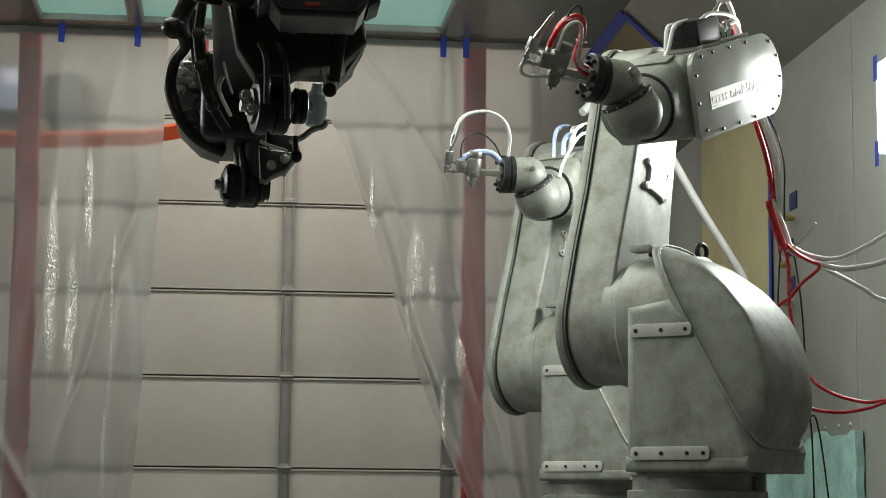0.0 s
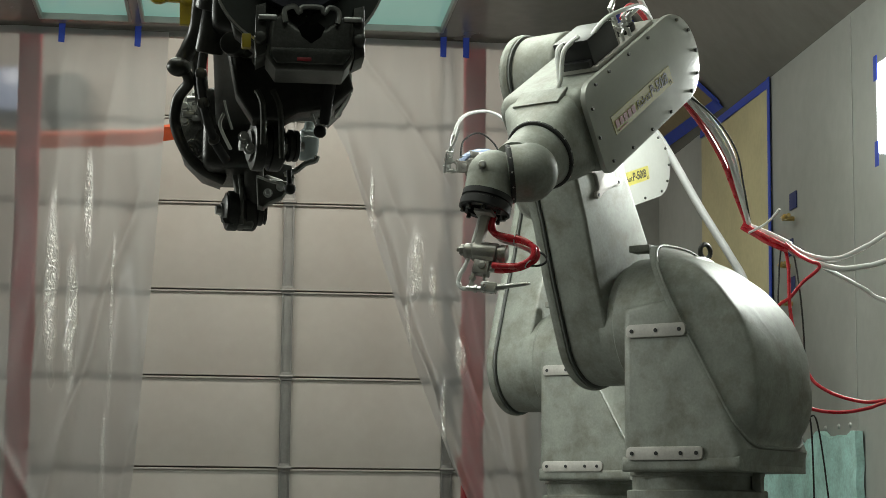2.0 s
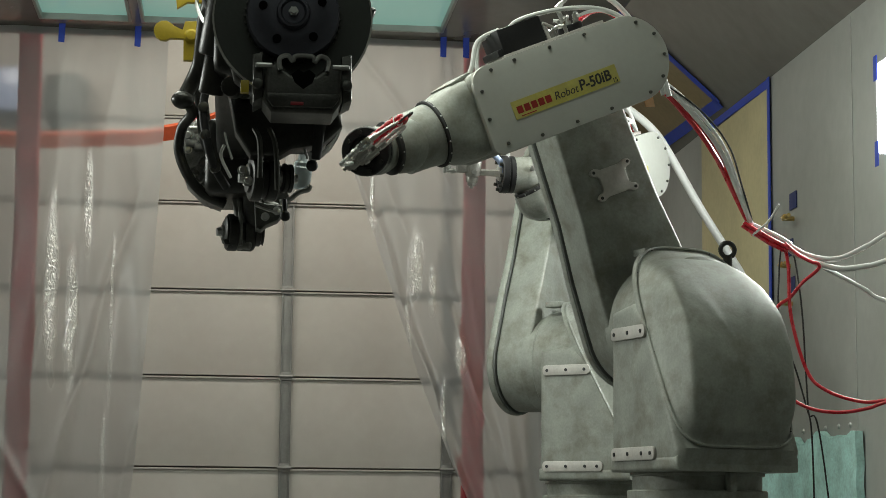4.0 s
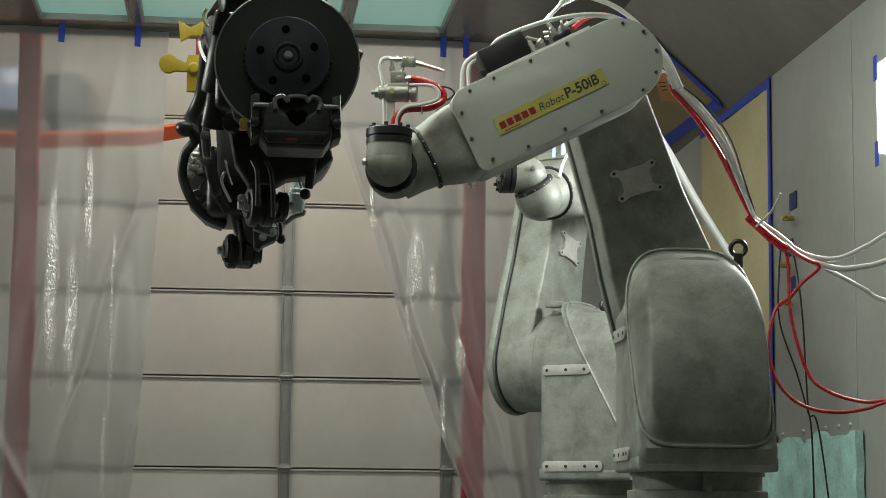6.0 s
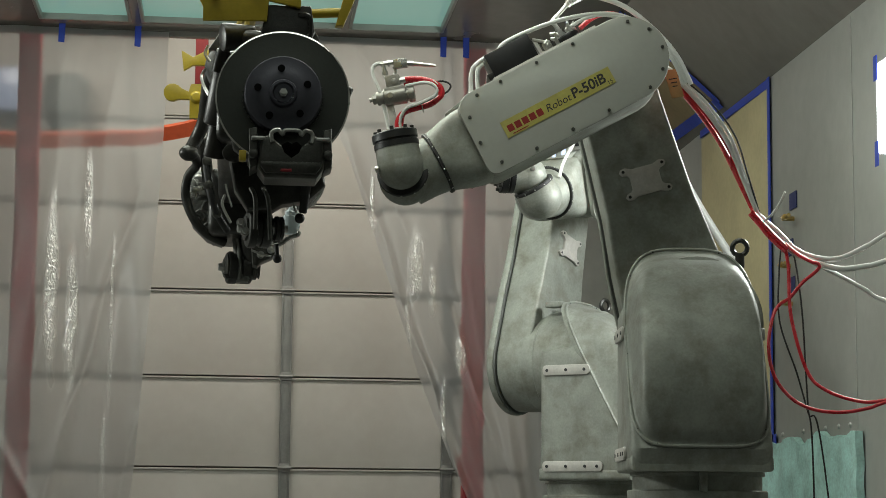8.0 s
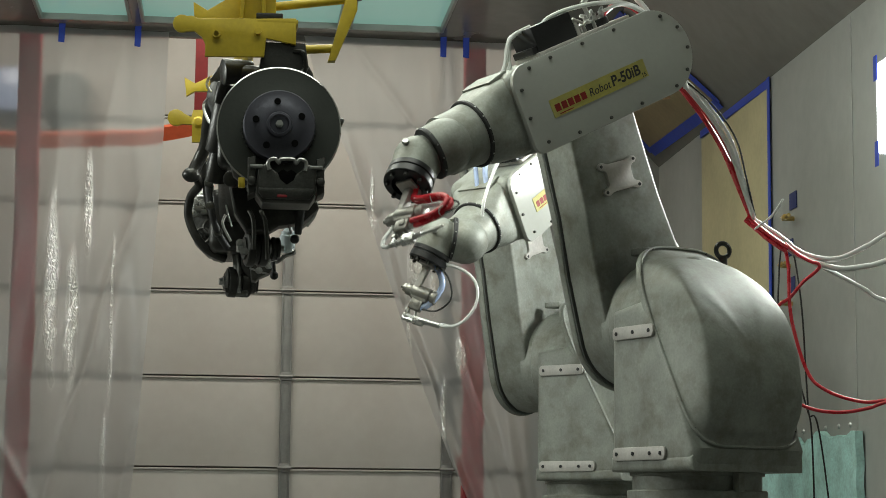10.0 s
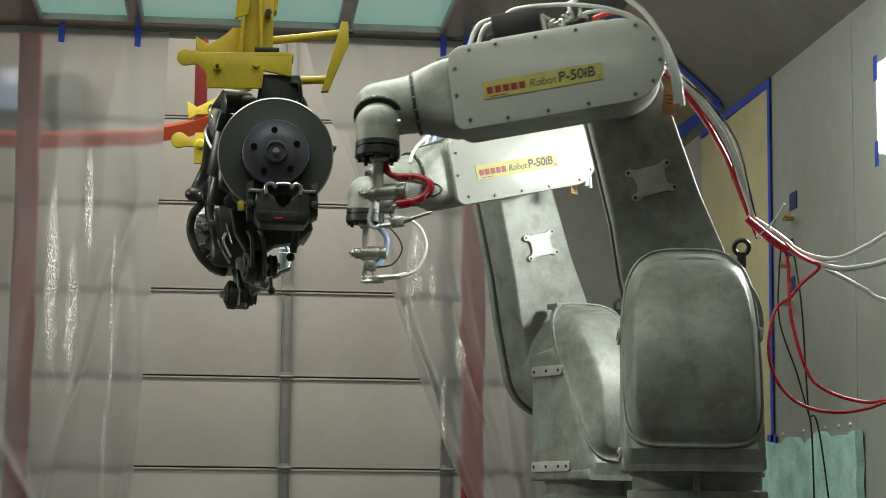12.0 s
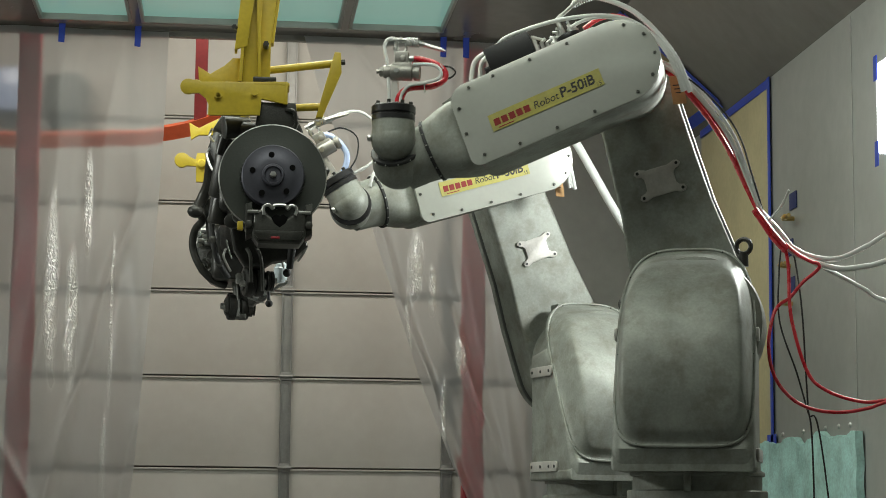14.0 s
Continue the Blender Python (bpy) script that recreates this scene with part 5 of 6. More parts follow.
    part("stabiliser_bar", b, CAST_DARK, s, "black stabiliser bar")
    b = B()
    tube(b, [(-0.25, 1.18, 0.071), (-0.228, 1.18, 0.117), (-0.208, 1.15, 0.161), (-0.201, 1.1, 0.21), (-0.194, 1.05, 0.262), (-0.179, 1.0, 0.293)], 0.020, 12)
    ball(b, (-0.25, 1.18, 0.071), 0.030, (1, 1, 0.8), 16)
    part("stabiliser_link", b, CAST_DARK, s)
    b = B()
    tube(b, [(-0.216, 1.2, 0.124), (-0.201, 1.25, 0.071), (-0.192, 1.3, 0.007), (-0.168, 1.35, -0.054), (-0.135, 1.45, -0.103)], 0.018, 12)
    part("trailing_link", b, CAST, s, "grey link rod")
    b = B()
    tube(b, [(-0.175, 0.6, 0.236), (-0.184, 0.55, 0.186), (-0.157, 0.5, 0.116), (-0.119, 0.4, 0.051), (-0.095, 0.3, 0.002)], 0.014, 12)
    part("brake_hose", b, RUBBER, s, "black brake hose")
    for pts in [[(-0.194, 0.5, 0.176), (-0.205, 0.5, 0.152), (-0.185, 0.45, 0.097), (-0.144, 0.4, 0.057)], [(-0.189, 0.5, 0.239), (-0.197, 0.5, 0.217), (-0.184, 0.5, 0.195)], [(-0.138, 0.9, -0.097), (-0.145, 0.9, -0.126), (-0.121, 0.95, -0.168)], [(0.11, 0.3, -0.117), (0.112, 0.3, -0.171), (0.093, 0.4, -0.197)]]:
        b = B()
        tube(b, pts, 0.0042, 8)
        part("brake_pipe", b, STEEL, s, "thin bright pipe")
    b = B()
    rod(b, (-0.112, 0.2, -0.107), (-0.122, 0.16, -0.11), 0.022, seg=18, bevel=0.004)
    rod(b, (-0.093, 0.25, -0.103), (-0.115, 0.2, -0.106), 0.015, seg=14)
    part("ball_joint", b, CAST_DARK, s)
    b = B()
    lathe(b, [(0, -0.040), (0.014, -0.040), (0.020, -0.034), (0.024, -0.016), (0.024, 0.010), (0.020, 0.014), (0.020, 0.022), (0.012, 0.030), (0.010, 0.044), (0, 0.046)], pose(0.046, 0.7, -0.195, 6, 4, 0), 24)
    part("dust_cap", b, LENS, s, "pale translucent cap")
    b = B()
    tube(b, [(-0.004, 0.68, -0.270), (0.020, 0.68, -0.262), (0.040, 0.68, -0.246), (0.062, 0.68, -0.238), (0.066, 0.68, -0.228)], 0.006, 8)
    part("clip", b, STEEL, s)
    # upper arms and spring seat
    b = B()
    tube(b, [(-0.14, 0.14, 0.17), (-0.09, 0.10, 0.165), (-0.03, 0.08, 0.15), (0.03, 0.07, 0.12)], 0.022, 12)
    tube(b, [(-0.16, 0.20, 0.10), (-0.14, 0.18, 0.16), (-0.08, 0.14, 0.175)], 0.014, 10)
    rod(b, (-0.15, 0.10, 0.165), (-0.07, 0.12, 0.175), 0.036, 0.028, 20, 0.006)
    part("upper_arm_link", b, CAST_DARK, s, "black upper control arm")
    b = B()
    tube(b, [(0.05, 0.06, 0.19), (0.075, 0.06, 0.15), (0.06, 0.05, 0.11)], 0.014, 10)
    part("upper_link_stay", b, CAST_DARK, s)
    b = B()
    rod(b, (0.145, 0.06, 0.03), (0.165, 0.06, 0.02), 0.02, seg=14, bevel=0.004)
    part("side_plug", b, CAST_DARK, s)
    b = B()
    prism(b, [(-0.191, 0.27), (-0.162, 0.317), (-0.095, 0.327), (-0.072, 0.293), (-0.146, 0.256)], 0.66, 0.74, None, 0.012, 2)
    part("spring_seat", b, CAST_DARK, s)
    b = B()
    rod(b, (-0.12, 0.22, 0.16), (-0.15, 0.28, -0.02), 0.045, seg=20, bevel=0.006)
    rod(b, (-0.148, 0.275, 0.0), (-0.165, 0.30, -0.10), 0.028, seg=16, bevel=0.006)
    part("damper", b, CAST_DARK, s, "black damper")
    b = B()
    box(b, (-0.08, 0.85, 0.0), (0.16, 1.30, 0.14), 0.03, None, 3)
    box(b, (0.01, 0.42, -0.09), (0.17, 0.30, 0.18), 0.03, None, 3)
    box(b, (-0.12, 1.40, -0.06), (0.14, 0.34, 0.20), 0.03, None, 3)
    part("subframe", b, CAST_DARK, s, "black axle subframe")
    # mount under the hanger
    b = B()
    prism(b, [(-0.045, 0.235), (0.065, 0.235), (0.075, 0.17), (0.055, 0.12), (-0.03, 0.12), (-0.055, 0.165)], 0.03, 0.09, None, 0.008)
    tube(b, [(0.035, 0.03, 0.21), (0.06, 0.02, 0.205), (0.065, 0.03, 0.165), (0.045, 0.03, 0.15)], 0.006, 8)
    part("top_mount", b, CAST_DARK, s, "black top mount")
    return s


def hanger():
    """Yellow carrier: plates and channels that hold the unit from the overhead rail."""
    h = thing("hanger", pose(PART_X, PART_Y0, PART_Z), "yellow painted steel hanger with worn plates", "hanger")
    b = B()
    prism(b, [(0.032, 0.296), (-0.06, 0.292), (-0.192, 0.288), (-0.215, 0.287), (-0.232, 0.294)] + arc(-0.257, 0.272, 0.024, 60, 300, 12) + [(-0.225, 0.253), (-0.205, 0.238), (-0.196, 0.22), (-0.196, 0.186), (-0.042, 0.190), (-0.038, 0.240), (0.033, 0.226)], 0.015, 0.028, None, 0.003)
    box(b, (0.034, 0.055, 0.261), (0.012, 0.08, 0.070), 0.003)
    for x in (-0.17, -0.165, -0.06):
        rod(b, (x, 0.004, 0.262 - abs(x) * 0.1), (x, 0.016, 0.262 - abs(x) * 0.1), 0.009, seg=8)
    part("front_plate", b, YELLOW, h)
    b = B()
    prism(b, [(-0.231, 0.353), (-0.194, 0.331), (-0.150, 0.359), (-0.127, 0.382), (-0.1, 0.382), (-0.098, 0.285), (-0.206, 0.285), (-0.228, 0.312)], 0.10, 0.115, None, 0.002)
    part("back_plate", b, YELLOW, h)
    b = B()
    box(b, (-0.01, 0.06, 0.286), (0.11, 0.09, 0.012), 0.003)
    part("top_plate", b, YELLOW, h)
    # left channel: a slanting outer plate over an upright inner one
    b = B()
    prism(b, [(-0.122, 0.392), (-0.085, 0.404), (-0.02, 0.90), (0.02, 1.36), (-0.04, 1.36), (-0.075, 0.90)], 0.028, 0.040, None, 0.002)
    prism(b, [(-0.122, 0.392), (-0.114, 0.392), (-0.066, 0.90), (-0.03, 1.36), (-0.04, 1.36), (-0.075, 0.90)], 0.04, 0.085, None, 0.002)
    part("channel", b, YELLOW, h)
    b = B()
    prism(b, [(-0.098, 0.30), (-0.047, 0.30), (-0.045, 0.46), (-0.015, 1.36), (-0.06, 1.36), (-0.090, 0.46)], 0.062, 0.074, None, 0.002)
    prism(b, [(-0.108, 0.295), (-0.098, 0.295), (-0.090, 0.46), (-0.06, 1.36), (-0.07, 1.36), (-0.100, 0.46)], 0.03, 0.08, None, 0.002)
    part("channel", b, YELLOW, h)
    b = B()
    prism(b, [(-0.040, 0.296), (-0.013, 0.296), (-0.013, 0.43), (0.002, 0.57), (0.06, 1.36), (0.0, 1.36), (-0.050, 0.57), (-0.052, 0.42)], 0.080, 0.092, None, 0.002)
    prism(b, [(-0.050, 0.296), (-0.040, 0.296), (-0.050, 0.57), (0.0, 1.36), (-0.01, 1.36), (-0.060, 0.57)], 0.04, 0.09, None, 0.002)
    prism(b, [(-0.013, 0.43), (0.002, 0.57), (0.06, 1.36), (0.068, 1.36), (0.012, 0.57), (-0.004, 0.43)], 0.085, 0.14, None, 0.002)
    part("channel", b, YELLOW, h)
    b = B()
    rod(b, (-0.028, 0.035, 0.415), (-0.028, 0.13, 0.415), 0.009, seg=6)
    part("cross_pin", b, CAST_DARK, h)
    b = B()
    rod(b, (-0.125, 0.02, 0.46), (-0.09, 0.10, 0.46), 0.008, seg=6)
    part("cross_pin", b, CAST_DARK, h)
    b = B()
    box(b, (-0.03, 0.06, 0.303), (0.07, 0.07, 0.016), 0.004)
    part("base_block", b, CAST_DARK, h)
    # side frame
    b = B()
    rod(b, (-0.03, 0.12, 0.350), (0.19, 0.12, 0.381), 0.012, seg=12)
    part("side_bar", b, YELLOW, h)
    b = B()
    rod(b, (0.03, 0.12, 0.235), (0.14, 0.12, 0.243), 0.012, seg=12)
    part("side_bar", b, YELLOW, h)
    b = B()
    prism(b, [(0.183, 0.413), (0.202, 0.412), (0.205, 0.35), (0.148, 0.207), (0.128, 0.206), (0.168, 0.358)], 0.105, 0.135, None, 0.003)
    part("side_plate", b, YELLOW, h)
    b = B()
    rod(b, (0.20, 0.12, 0.384), (0.216, 0.12, 0.385), 0.009, seg=6)
    part("bolt", b, CAST_DARK, h)
    # wing-shaped catches
    b = B()
    prism(b, [(-0.287, 0.437), (-0.251, 0.417), (-0.184, 0.453), (-0.115, 0.465), (-0.115, 0.448), (-0.162, 0.432), (-0.193, 0.425), (-0.159, 0.373), (-0.203, 0.392), (-0.251, 0.391), (-0.279, 0.373)], 1.41, 1.43, None, 0.002)
    part("catch", b, YELLOW, h)
    b = B()
    prism(b, [(-0.168, 0.29), (-0.25, 0.285), (-0.256, 0.262), (-0.278, 0.272)] + arc(-0.304, 0.259, 0.027, 50, 310, 9) + [(-0.253, 0.238), (-0.252, 0.181), (-0.206, 0.18), (-0.166, 0.187)], 1.2, 1.22, None, 0.002)
    lathe(b, [(0, 0.014), (0.012, 0.012), (0.02, 0.0)], pose(-0.233, 1.2, 0.245, 90, 0, 0), 14)
    part("catch", b, YELLOW, h)
    b = B()
    tube(b, [(-0.152, 1.42, 0.449), (-0.111, 1.0, 0.405), (-0.093, 0.5, 0.341), (-0.077, 0.12, 0.279)], 0.014, 8)
    tube(b, [(-0.187, 1.21, 0.229), (-0.146, 0.9, 0.255), (-0.091, 0.5, 0.266), (-0.076, 0.12, 0.253)], 0.014, 8)
    part("catch_rod", b, YELLOW, h)
    b = B()
    box(b, (-0.03, 0.09, 1.36), (0.16, 0.16, 0.06), 0.008)
    part("trolley", b, CAST_DARK, h)
    return h


UNIT = suspension()
HANGER = hanger()


def ceiling_rail():
    r = thing("conveyor_rail", pose(PART_X, 4.0, CEIL_Z - 0.02), "overhead steel conveyor rail below the ceiling", "conveyor rail")
    b = B()
    box(b, (-0.03, 1.0, 0.01), (0.09, 9.0, 0.02), 0.003)
    part("rail", b, DOOR_RAIL, r)


# ---------------------------------------------------------------- loose hoses by the wall
def wall_hoses():
    def hose(name, label, pts, r, material):
        b = B()
        tube(b, pts, r, 10, 10)
        tagged(part(name, b, material), label, "hose", "hoses by the wall")
    hose('white_hose', 'white hose hanging in a curve before the wall', [(1.706, 5.98, 2.055), (1.774, 5.969, 2.015), (1.855, 5.938, 2.002), (1.935, 5.906, 2.036), (1.994, 5.875, 2.074), (2.2, 5.7, 2.22)], 0.008, WHITE_HOSE)
    hose('white_hose', 'white hose hanging in a curve before the wall', [(1.703, 5.98, 2.045), (1.756, 5.969, 2.009), (1.854, 5.937, 1.972), (1.934, 5.906, 1.976), (1.993, 5.875, 1.991), (2.2, 5.7, 2.07)], 0.009, WHITE_HOSE)
    hose('white_hose', 'white hose hanging in a curve before the wall', [(1.72, 5.98, 2.045), (1.783, 6.0, 2.005), (1.863, 5.969, 1.959), (1.943, 5.938, 1.909), (2.001, 5.906, 1.871), (2.2, 5.7, 1.8)], 0.007, WHITE_HOSE)
    hose('red_hose', 'red paint hose hanging in a wide loop before the wall', [(1.70, 5.965, 2.05), (1.735, 5.94, 2.012), (1.772, 5.92, 1.988), (1.79, 5.92, 1.984), (1.796, 5.925, 1.972), (1.782, 5.935, 1.955), (1.748, 5.95, 1.925), (1.71, 5.95, 1.88), (1.658, 5.938, 1.836), (1.627, 5.906, 1.728), (1.635, 5.875, 1.63), (1.678, 5.844, 1.561), (1.738, 5.812, 1.526), (1.815, 5.781, 1.517), (1.892, 5.75, 1.53), (1.931, 5.719, 1.546), (2.15, 5.6, 1.62)], 0.0055, RED_HOSE)
    hose('red_hose', 'red paint hose hanging in a wide loop before the wall', [(1.698, 5.97, 2.045), (1.71, 5.969, 1.981), (1.708, 5.938, 1.819), (1.745, 5.906, 1.652), (1.793, 5.875, 1.59), (1.888, 5.844, 1.555), (1.963, 5.812, 1.558), (2.15, 5.7, 1.6)], 0.0055, RED_HOSE)
    hose('black_cable', 'thin black cable hanging before the wall', [(1.68, 6.0, 2.07), (1.729, 6.0, 2.04), (1.74, 5.969, 1.947), (1.744, 5.938, 1.82), (1.743, 5.906, 1.643), (1.739, 5.875, 1.538), (1.744, 5.844, 1.298), (1.738, 5.812, 0.02)], 0.0028, RUBBER)
    hose('black_cable', 'thin black cable hanging before the wall', [(1.695, 5.99, 2.045), (1.68, 5.969, 1.95), (1.672, 5.938, 1.801), (1.714, 5.906, 1.643), (1.739, 5.875, 1.52), (1.779, 5.844, 1.349), (1.9, 5.812, 0.02)], 0.0028, RUBBER)


ceiling_rail()
wall_hoses()


# ---------------------------------------------------------------- movement
def eased(rows, t):
    """Smooth interpolation through rows of (seconds, value, ...)."""
    n = len(rows)
    if t <= rows[0][0]:
        return np.array(rows[0][1:], float)
    if t >= rows[-1][0]:
        return np.array(rows[-1][1:], float)
    i = max(k for k in range(n) if rows[k][0] <= t)
    i = min(i, n - 2)
    t0, t1 = rows[i][0], rows[i + 1][0]
    p1, p2 = np.array(rows[i][1:], float), np.array(rows[i + 1][1:], float)

    def slope(k):
        if k <= 0 or k >= n - 1:
            return np.zeros(len(p1))
        a, b = np.array(rows[k - 1][1:], float), np.array(rows[k + 1][1:], float)
        c = np.array(rows[k][1:], float)
        s = (b - a) / (rows[k + 1][0] - rows[k - 1][0])
        return np.where((c - a) * (b - c) > 0, s, 0.0)
    h = t1 - t0
    f = (t - t0) / h
    m1, m2 = slope(i) * h, slope(i + 1) * h
    return (2 * f ** 3 - 3 * f ** 2 + 1) * p1 + (f ** 3 - 2 * f ** 2 + f) * m1 + (-2 * f ** 3 + 3 * f ** 2) * p2 + (f ** 3 - f ** 2) * m2


def aimed(p, z, hint):
    z = Vector(z).normalized()
    x = (Vector(hint) - z * Vector(hint).dot(z)).normalized()
    y = z.cross(x)
    m = Matrix((x, y, z)).transposed().to_4x4()
    m.translation = p
    return m


NEAR_J1 = [(0, 50.9), (0.2, 50.4), (0.5, 40.6), (0.8, 55.5), (1, 53.3), (1.2, 53.3), (1.5, 50.2), (2, 46.8), (2.5, 42.3), (2.8, 39.1), (3, 35.9), (5.5, -1.1), (5.7, 8.1), (6, -1.7), (6.2, -17.4), (6.5, -16.0), (6.8, 4.2), (7, 19.3), (7.2, 27.6), (7.5, 14.1), (7.7, 0.8), (8, -5.2), (10.5, 27.9), (10.8, -2.5), (11, -6.3), (11.2, 1.4), (11.5, 19.1), (11.8, 2.3), (12, -10.2), (12.2, -15.1), (12.5, -19.7), (12.8, -9.6), (13, -6.3), (13.2, -19.6), (13.5, -37.4), (13.8, -26.5), (14, -17.5)]
NEAR_J2 = [(0, -13.8), (0.2, -14.4), (0.5, -3.3), (0.8, 38.0), (1, 34.6), (1.2, 33.7), (1.5, 29.8), (2, 26.2), (2.5, 22.1), (2.8, 21.3), (3, 27.1), (5.5, 12.2), (5.7, 17.4), (6, 18.2), (6.2, 16.3), (6.5, 15.7), (6.8, 16.2), (7, 18.8), (7.2, 23.1), (7.5, 16.8), (7.7, 15.4), (8, 16.0), (10.5, 18.1), (10.8, 16.0), (11, 19.9), (11.2, 15.8), (11.5, 13.3), (11.8, 11.5), (12, 15.9), (12.2, 22.9), (12.5, 16.6), (12.8, 9.3), (13, 8.3), (13.2, 13.8), (13.5, 29.3), (13.8, 21.1), (14, 15.5)]
NEAR_J3 = [(0, 18.5), (0.2, 16.4), (0.5, 16.4), (0.8, 24.2), (1, 28.4), (1.2, 26.8), (1.5, 31.4), (2, 33.5), (2.5, 35.4), (2.8, 32.9), (3, 25.8), (5.5, 23.3), (5.7, 26.8), (6, 27.1), (6.2, 23.6), (6.5, 19.7), (6.8, 19.5), (7, 19.6), (7.2, 12.4), (7.5, 26.8), (7.7, 27.0), (8, 28.7), (10.5, 25.9), (10.8, 25.8), (11, 34.6), (11.2, 32.9), (11.5, 23.1), (11.8, 6.3), (12, 9.8), (12.2, 2.6), (12.5, 22.4), (12.8, 21.5), (13, 20.4), (13.2, 24.7), (13.5, 22.8), (13.8, 24.2), (14, 22.0)]
NEAR_BEND = [(0, -0.53, -0.25, 0.81), (0.5, 0.07, -0.82, -0.56), (1, -0.99, 0.09, -0.12), (1.5, -1, 0.04, -0.04), (2, -0.99, 0.09, -0.12), (2.5, -0.99, 0.09, -0.12), (3, -0.94, 0.03, -0.35), (5.5, -0.3, -0.9, 0.11), (6, -0.24, -0.96, 0.12), (6.5, -0.08, -0.94, 0.34), (7, -0.13, -0.95, 0.27), (7.5, -0.19, -0.96, 0.19), (8, -0.24, -0.94, 0.25), (10.5, -0.78, -0.1, -0.62), (11, 0.1, -0.6, -0.81), (11.5, -0.49, -0.43, -0.76), (12, -0.1, -0.68, -0.72), (12.5, -0.1, -0.97, 0.24), (13, -0.24, -0.86, 0.45), (13.5, -0.28, -0.9, 0.33), (14, -0.24, -0.66, 0.71)]
NEAR_AIM = [(0, -0.95, -0.31, 0.1), (0.5, -0.35, -0.91, -0.2), (1, -0.3, -0.2, -0.93), (1.5, -0.25, -0.2, -0.95), (2, -0.25, -0.15, -0.96), (2.5, -0.25, -0.15, -0.96), (3, -0.1, -0.2, -0.97), (4.3, -0.35, -0.93, 0.1), (5.5, -0.3, 0, 0.95), (6, 0, 0, 1), (6.5, 0, 0, 1), (7, -0.05, 0, 1), (7.5, -0.08, 0, 1), (8, -0.2, 0, 0.98), (9.3, -0.35, -0.93, 0.1), (10.5, -0.2, -0.1, -0.97), (11, -0.45, -0.1, -0.89), (11.5, -0.45, -0.15, -0.88), (12, 0, -0.1, -1), (12.25, -0.9, -0.3, -0.2), (12.5, -0.71, 0, 0.71), (13, -0.41, 0, 0.91), (13.5, -0.2, 0, 0.98), (14, 0, 0, 1)]
TIE = [(0, 1.701, 6.0, 2.021), (0.5, 1.684, 6.0, 2.048), (1, 1.595, 6.0, 2.049), (1.5, 1.594, 6.0, 2.09), (2, 1.595, 6.0, 2.101), (2.5, 1.599, 6.0, 2.11), (3, 1.594, 6.0, 2.09), (5.5, 1.63, 6.0, 2.102), (6, 1.617, 6.0, 2.116), (6.5, 1.63, 6.0, 2.091), (7, 1.608, 6.0, 2.092), (7.5, 1.612, 6.0, 2.117), (8, 1.63, 6.0, 2.12), (10.5, 1.612, 6.0, 2.11), (11, 1.612, 6.0, 2.144), (11.5, 1.621, 6.0, 2.085), (12, 1.621, 6.0, 2.085), (12.5, 1.643, 6.0, 2.118), (13, 1.664, 6.0, 2.112), (13.5, 1.612, 6.0, 2.11), (14, 1.643, 6.0, 2.123)]
FAR_J1 = [(0, 49.6), (8.3, 49.6), (10.5, 42.2), (10.8, 41.2), (11, 35.6), (11.5, 50.5), (11.8, 35.9), (12, 24.8), (12.2, 26.7), (12.5, 33.6), (13, 35.6), (13.5, 16.8), (14, 13.9)]
FAR_J2 = [(0, -13.5), (8.3, -13.5), (10.5, 22.9), (10.8, 22.8), (11, 20.7), (11.5, 46.6), (11.8, 24.3), (12, 16.7), (12.2, 15.6), (12.5, 25.7), (13, 28.1), (13.5, 22.2), (14, 21.6)]
FAR_J3 = [(0, 17.3), (8.3, 17.3), (10.5, 34.9), (10.8, 33.8), (11, 32.8), (11.5, 9.6), (11.8, 13.6), (12, 13.6), (12.2, 6.0), (12.5, 15.7), (13, 10.6), (13.5, 23.5), (14, 17.4)]
FAR_BEND = [(0, -0.53, -0.25, 0.81), (8.3, -0.53, -0.25, 0.81), (10.5, -1, -0.01, 0.03), (11, -0.92, -0.28, 0.28), (11.5, -0.96, -0.02, -0.28), (12, -0.85, -0.07, -0.52), (12.5, -0.67, -0.67, 0.32), (13, -0.96, -0.27, 0.09), (13.5, -0.41, -0.8, 0.45), (14, -0.13, -0.99, 0.1)]
FAR_AIM = [(0, -0.99, -0.1, 0), (8.3, -0.99, -0.1, 0), (10.5, -0.3, 0, -0.95), (11, -0.41, 0, -0.91), (11.5, 0, 0, -1), (12, -0.05, 0, -1), (12.5, -0.71, 0, -0.71), (13, -0.65, 0, -0.76), (13.5, -0.94, 0, 0.35), (14, -0.53, 0, 0.85)]


REST_ELBOW = Vector((0.120, 0.141, 1.339))   # the rear elbow over its base while it waits
LEAD_AT = Vector((1.706, 5.975, 2.045))


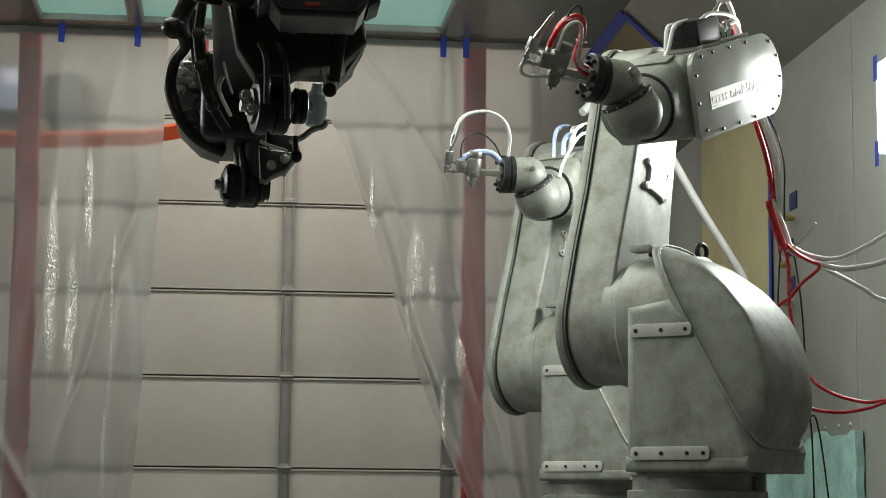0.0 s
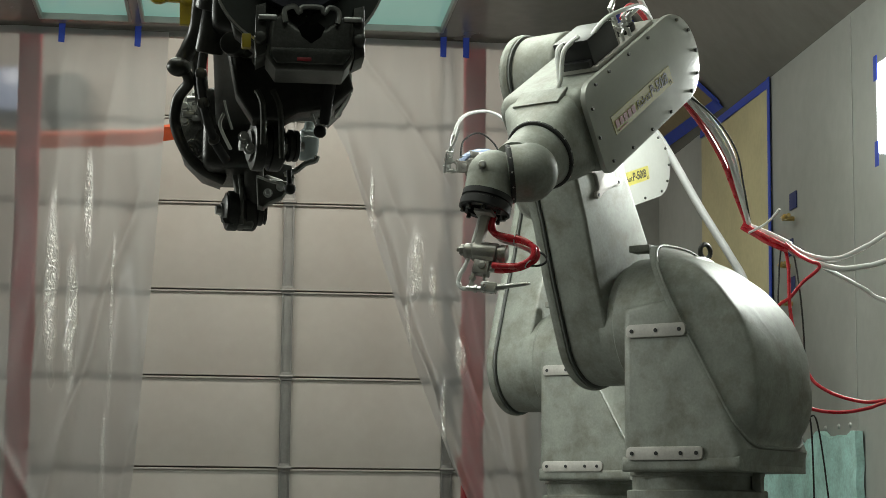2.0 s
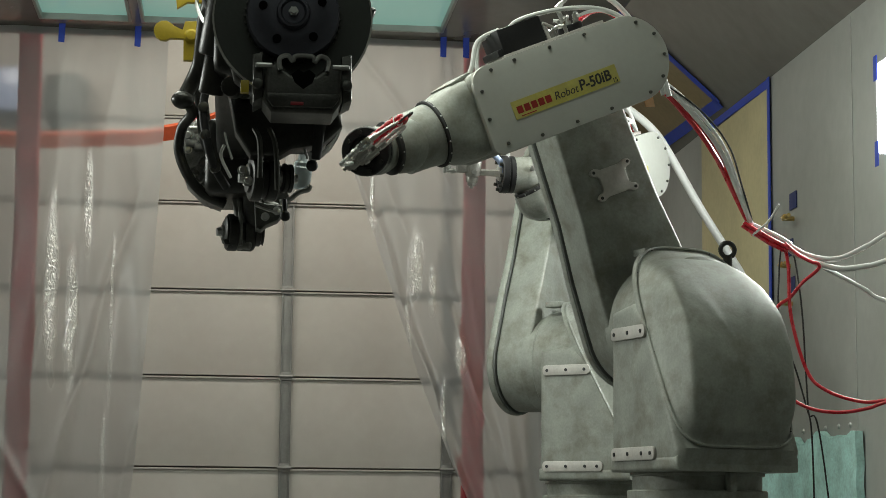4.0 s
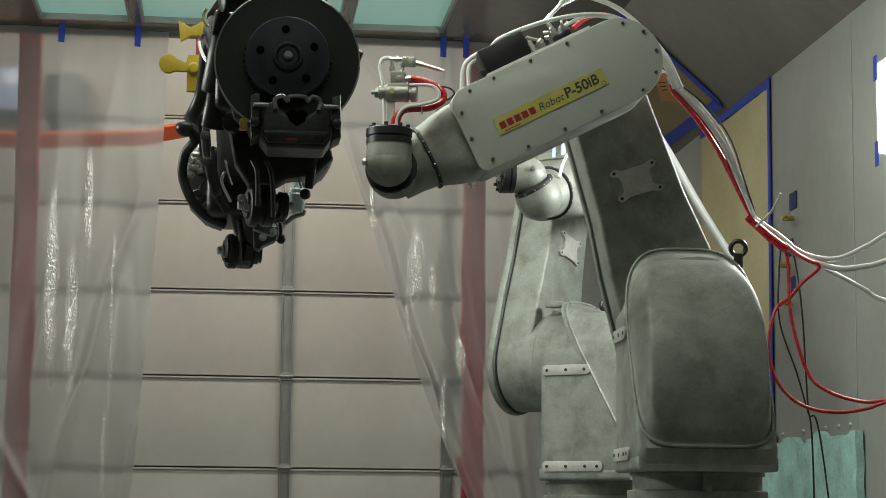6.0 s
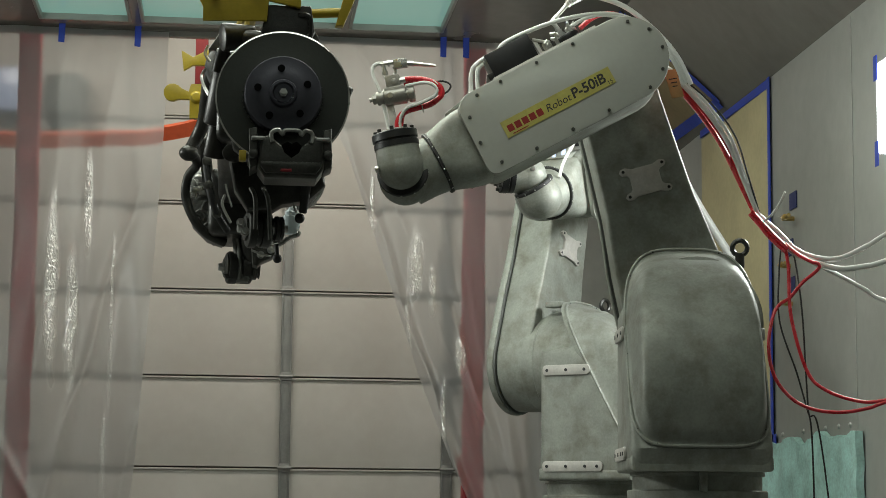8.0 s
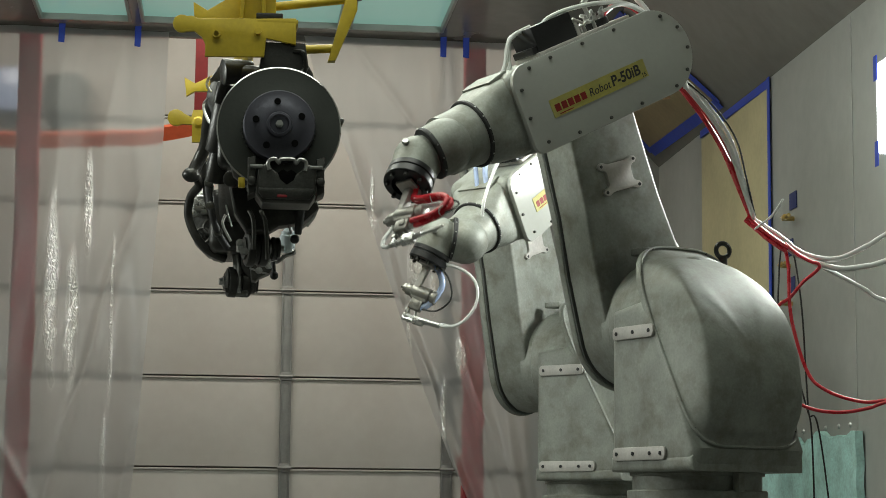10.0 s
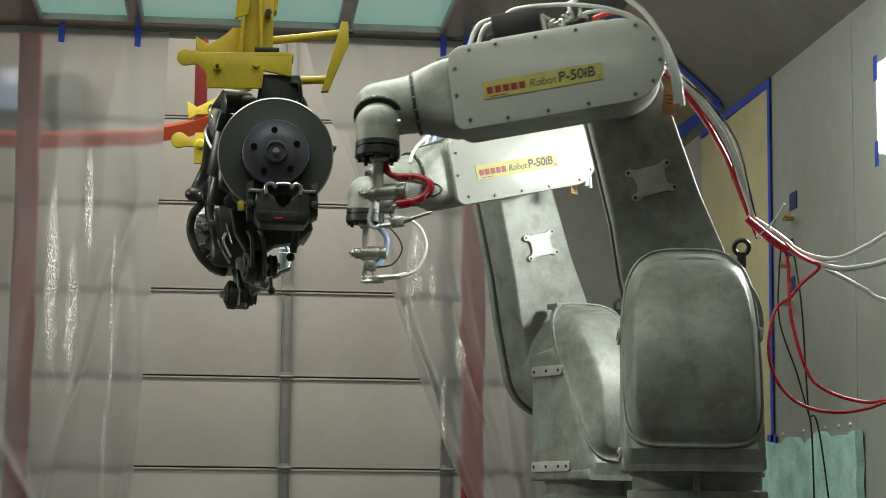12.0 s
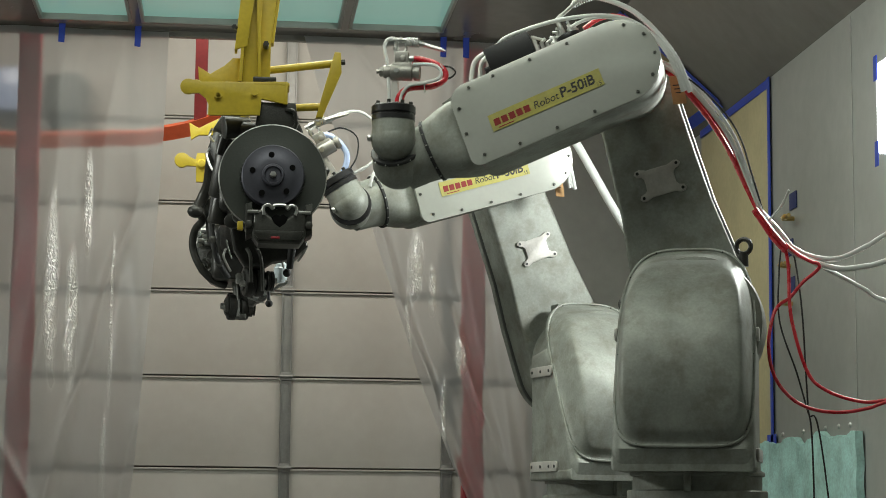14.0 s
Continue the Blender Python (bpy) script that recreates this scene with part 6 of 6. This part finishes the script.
def move_robot(r, j1, j2, j3, bend, aim, tie=None):
    rows = {k: [] for k in ("turret", "upper", "fore", "first", "second", "gun", "tie", "lead", "tube")}
    for k in range(141):
        t = k / 10
        a1, a2, a3 = (radians(float(eased(j, t)[0])) for j in (j1, j2, j3))
        turn = Matrix.Rotation(a1, 4, "Z")
        shoulder = turn @ Matrix.Translation((0, 0, J2_Z)) @ Matrix.Rotation(-a2, 4, "Y")
        elbow = shoulder @ Vector((0, 0, L2))
        fore = Matrix.Translation(elbow) @ turn @ Matrix.Rotation(-a3, 4, "Y")
        wrist = fore @ Vector((-WRIST_U, WRIST_Y, 0))
        v = (fore.to_3x3() @ Vector((-1, 0, 0)))
        m, d = Vector(eased(bend, t)).normalized(), Vector(eased(aim, t)).normalized()
        first = aimed(wrist, m, v)
        second = aimed(wrist + SEG * m, d, m)
        gun = aimed(wrist + SEG * m, d, Vector((1, -0.2, 0.8)))
        for key, pose_now in (("turret", turn), ("upper", shoulder), ("fore", fore), ("first", first), ("second", second), ("gun", gun)):
            rows[key].append((t, pose_now))
        rows["tube"].append((t, Matrix.Translation(Vector((1.36, 7.66, 2.80)) + elbow - REST_ELBOW)))
        if tie:
            top = r["root"].location + fore @ Vector((0.11, 0.0, 0.10))
            knot = Vector(eased(tie, t))
            rows["tie"].append((t, aimed(knot, top - knot, (1, 0, 0.3))))
            near = min(1.0, (knot - LEAD_AT).length / 0.12)
            rows["lead"].append((t, aimed(LEAD_AT, knot + (top - knot) * 0.4 * (1 - near) - LEAD_AT, (1, 0, 0.3))))
    for key in ("turret", "upper", "fore", "first", "second", "gun"):
        walk(r[key], rows[key])
    return rows["tie"], rows["lead"], rows["tube"]


def motions():
    tie, lead, _ = move_robot(NEAR, NEAR_J1, NEAR_J2, NEAR_J3, NEAR_BEND, NEAR_AIM, TIE)
    walk(BUNDLE, tie)
    walk(LEAD, lead)
    walk(TUBE, move_robot(FAR, FAR_J1, FAR_J2, FAR_J3, FAR_BEND, FAR_AIM)[2])
    for ob in (UNIT, HANGER):
        walk(ob, [(0.0, pose(PART_X, PART_Y0, PART_Z)), (14.0, pose(PART_X, PART_Y0 + 14 * PART_SPEED, PART_Z))])


motions()
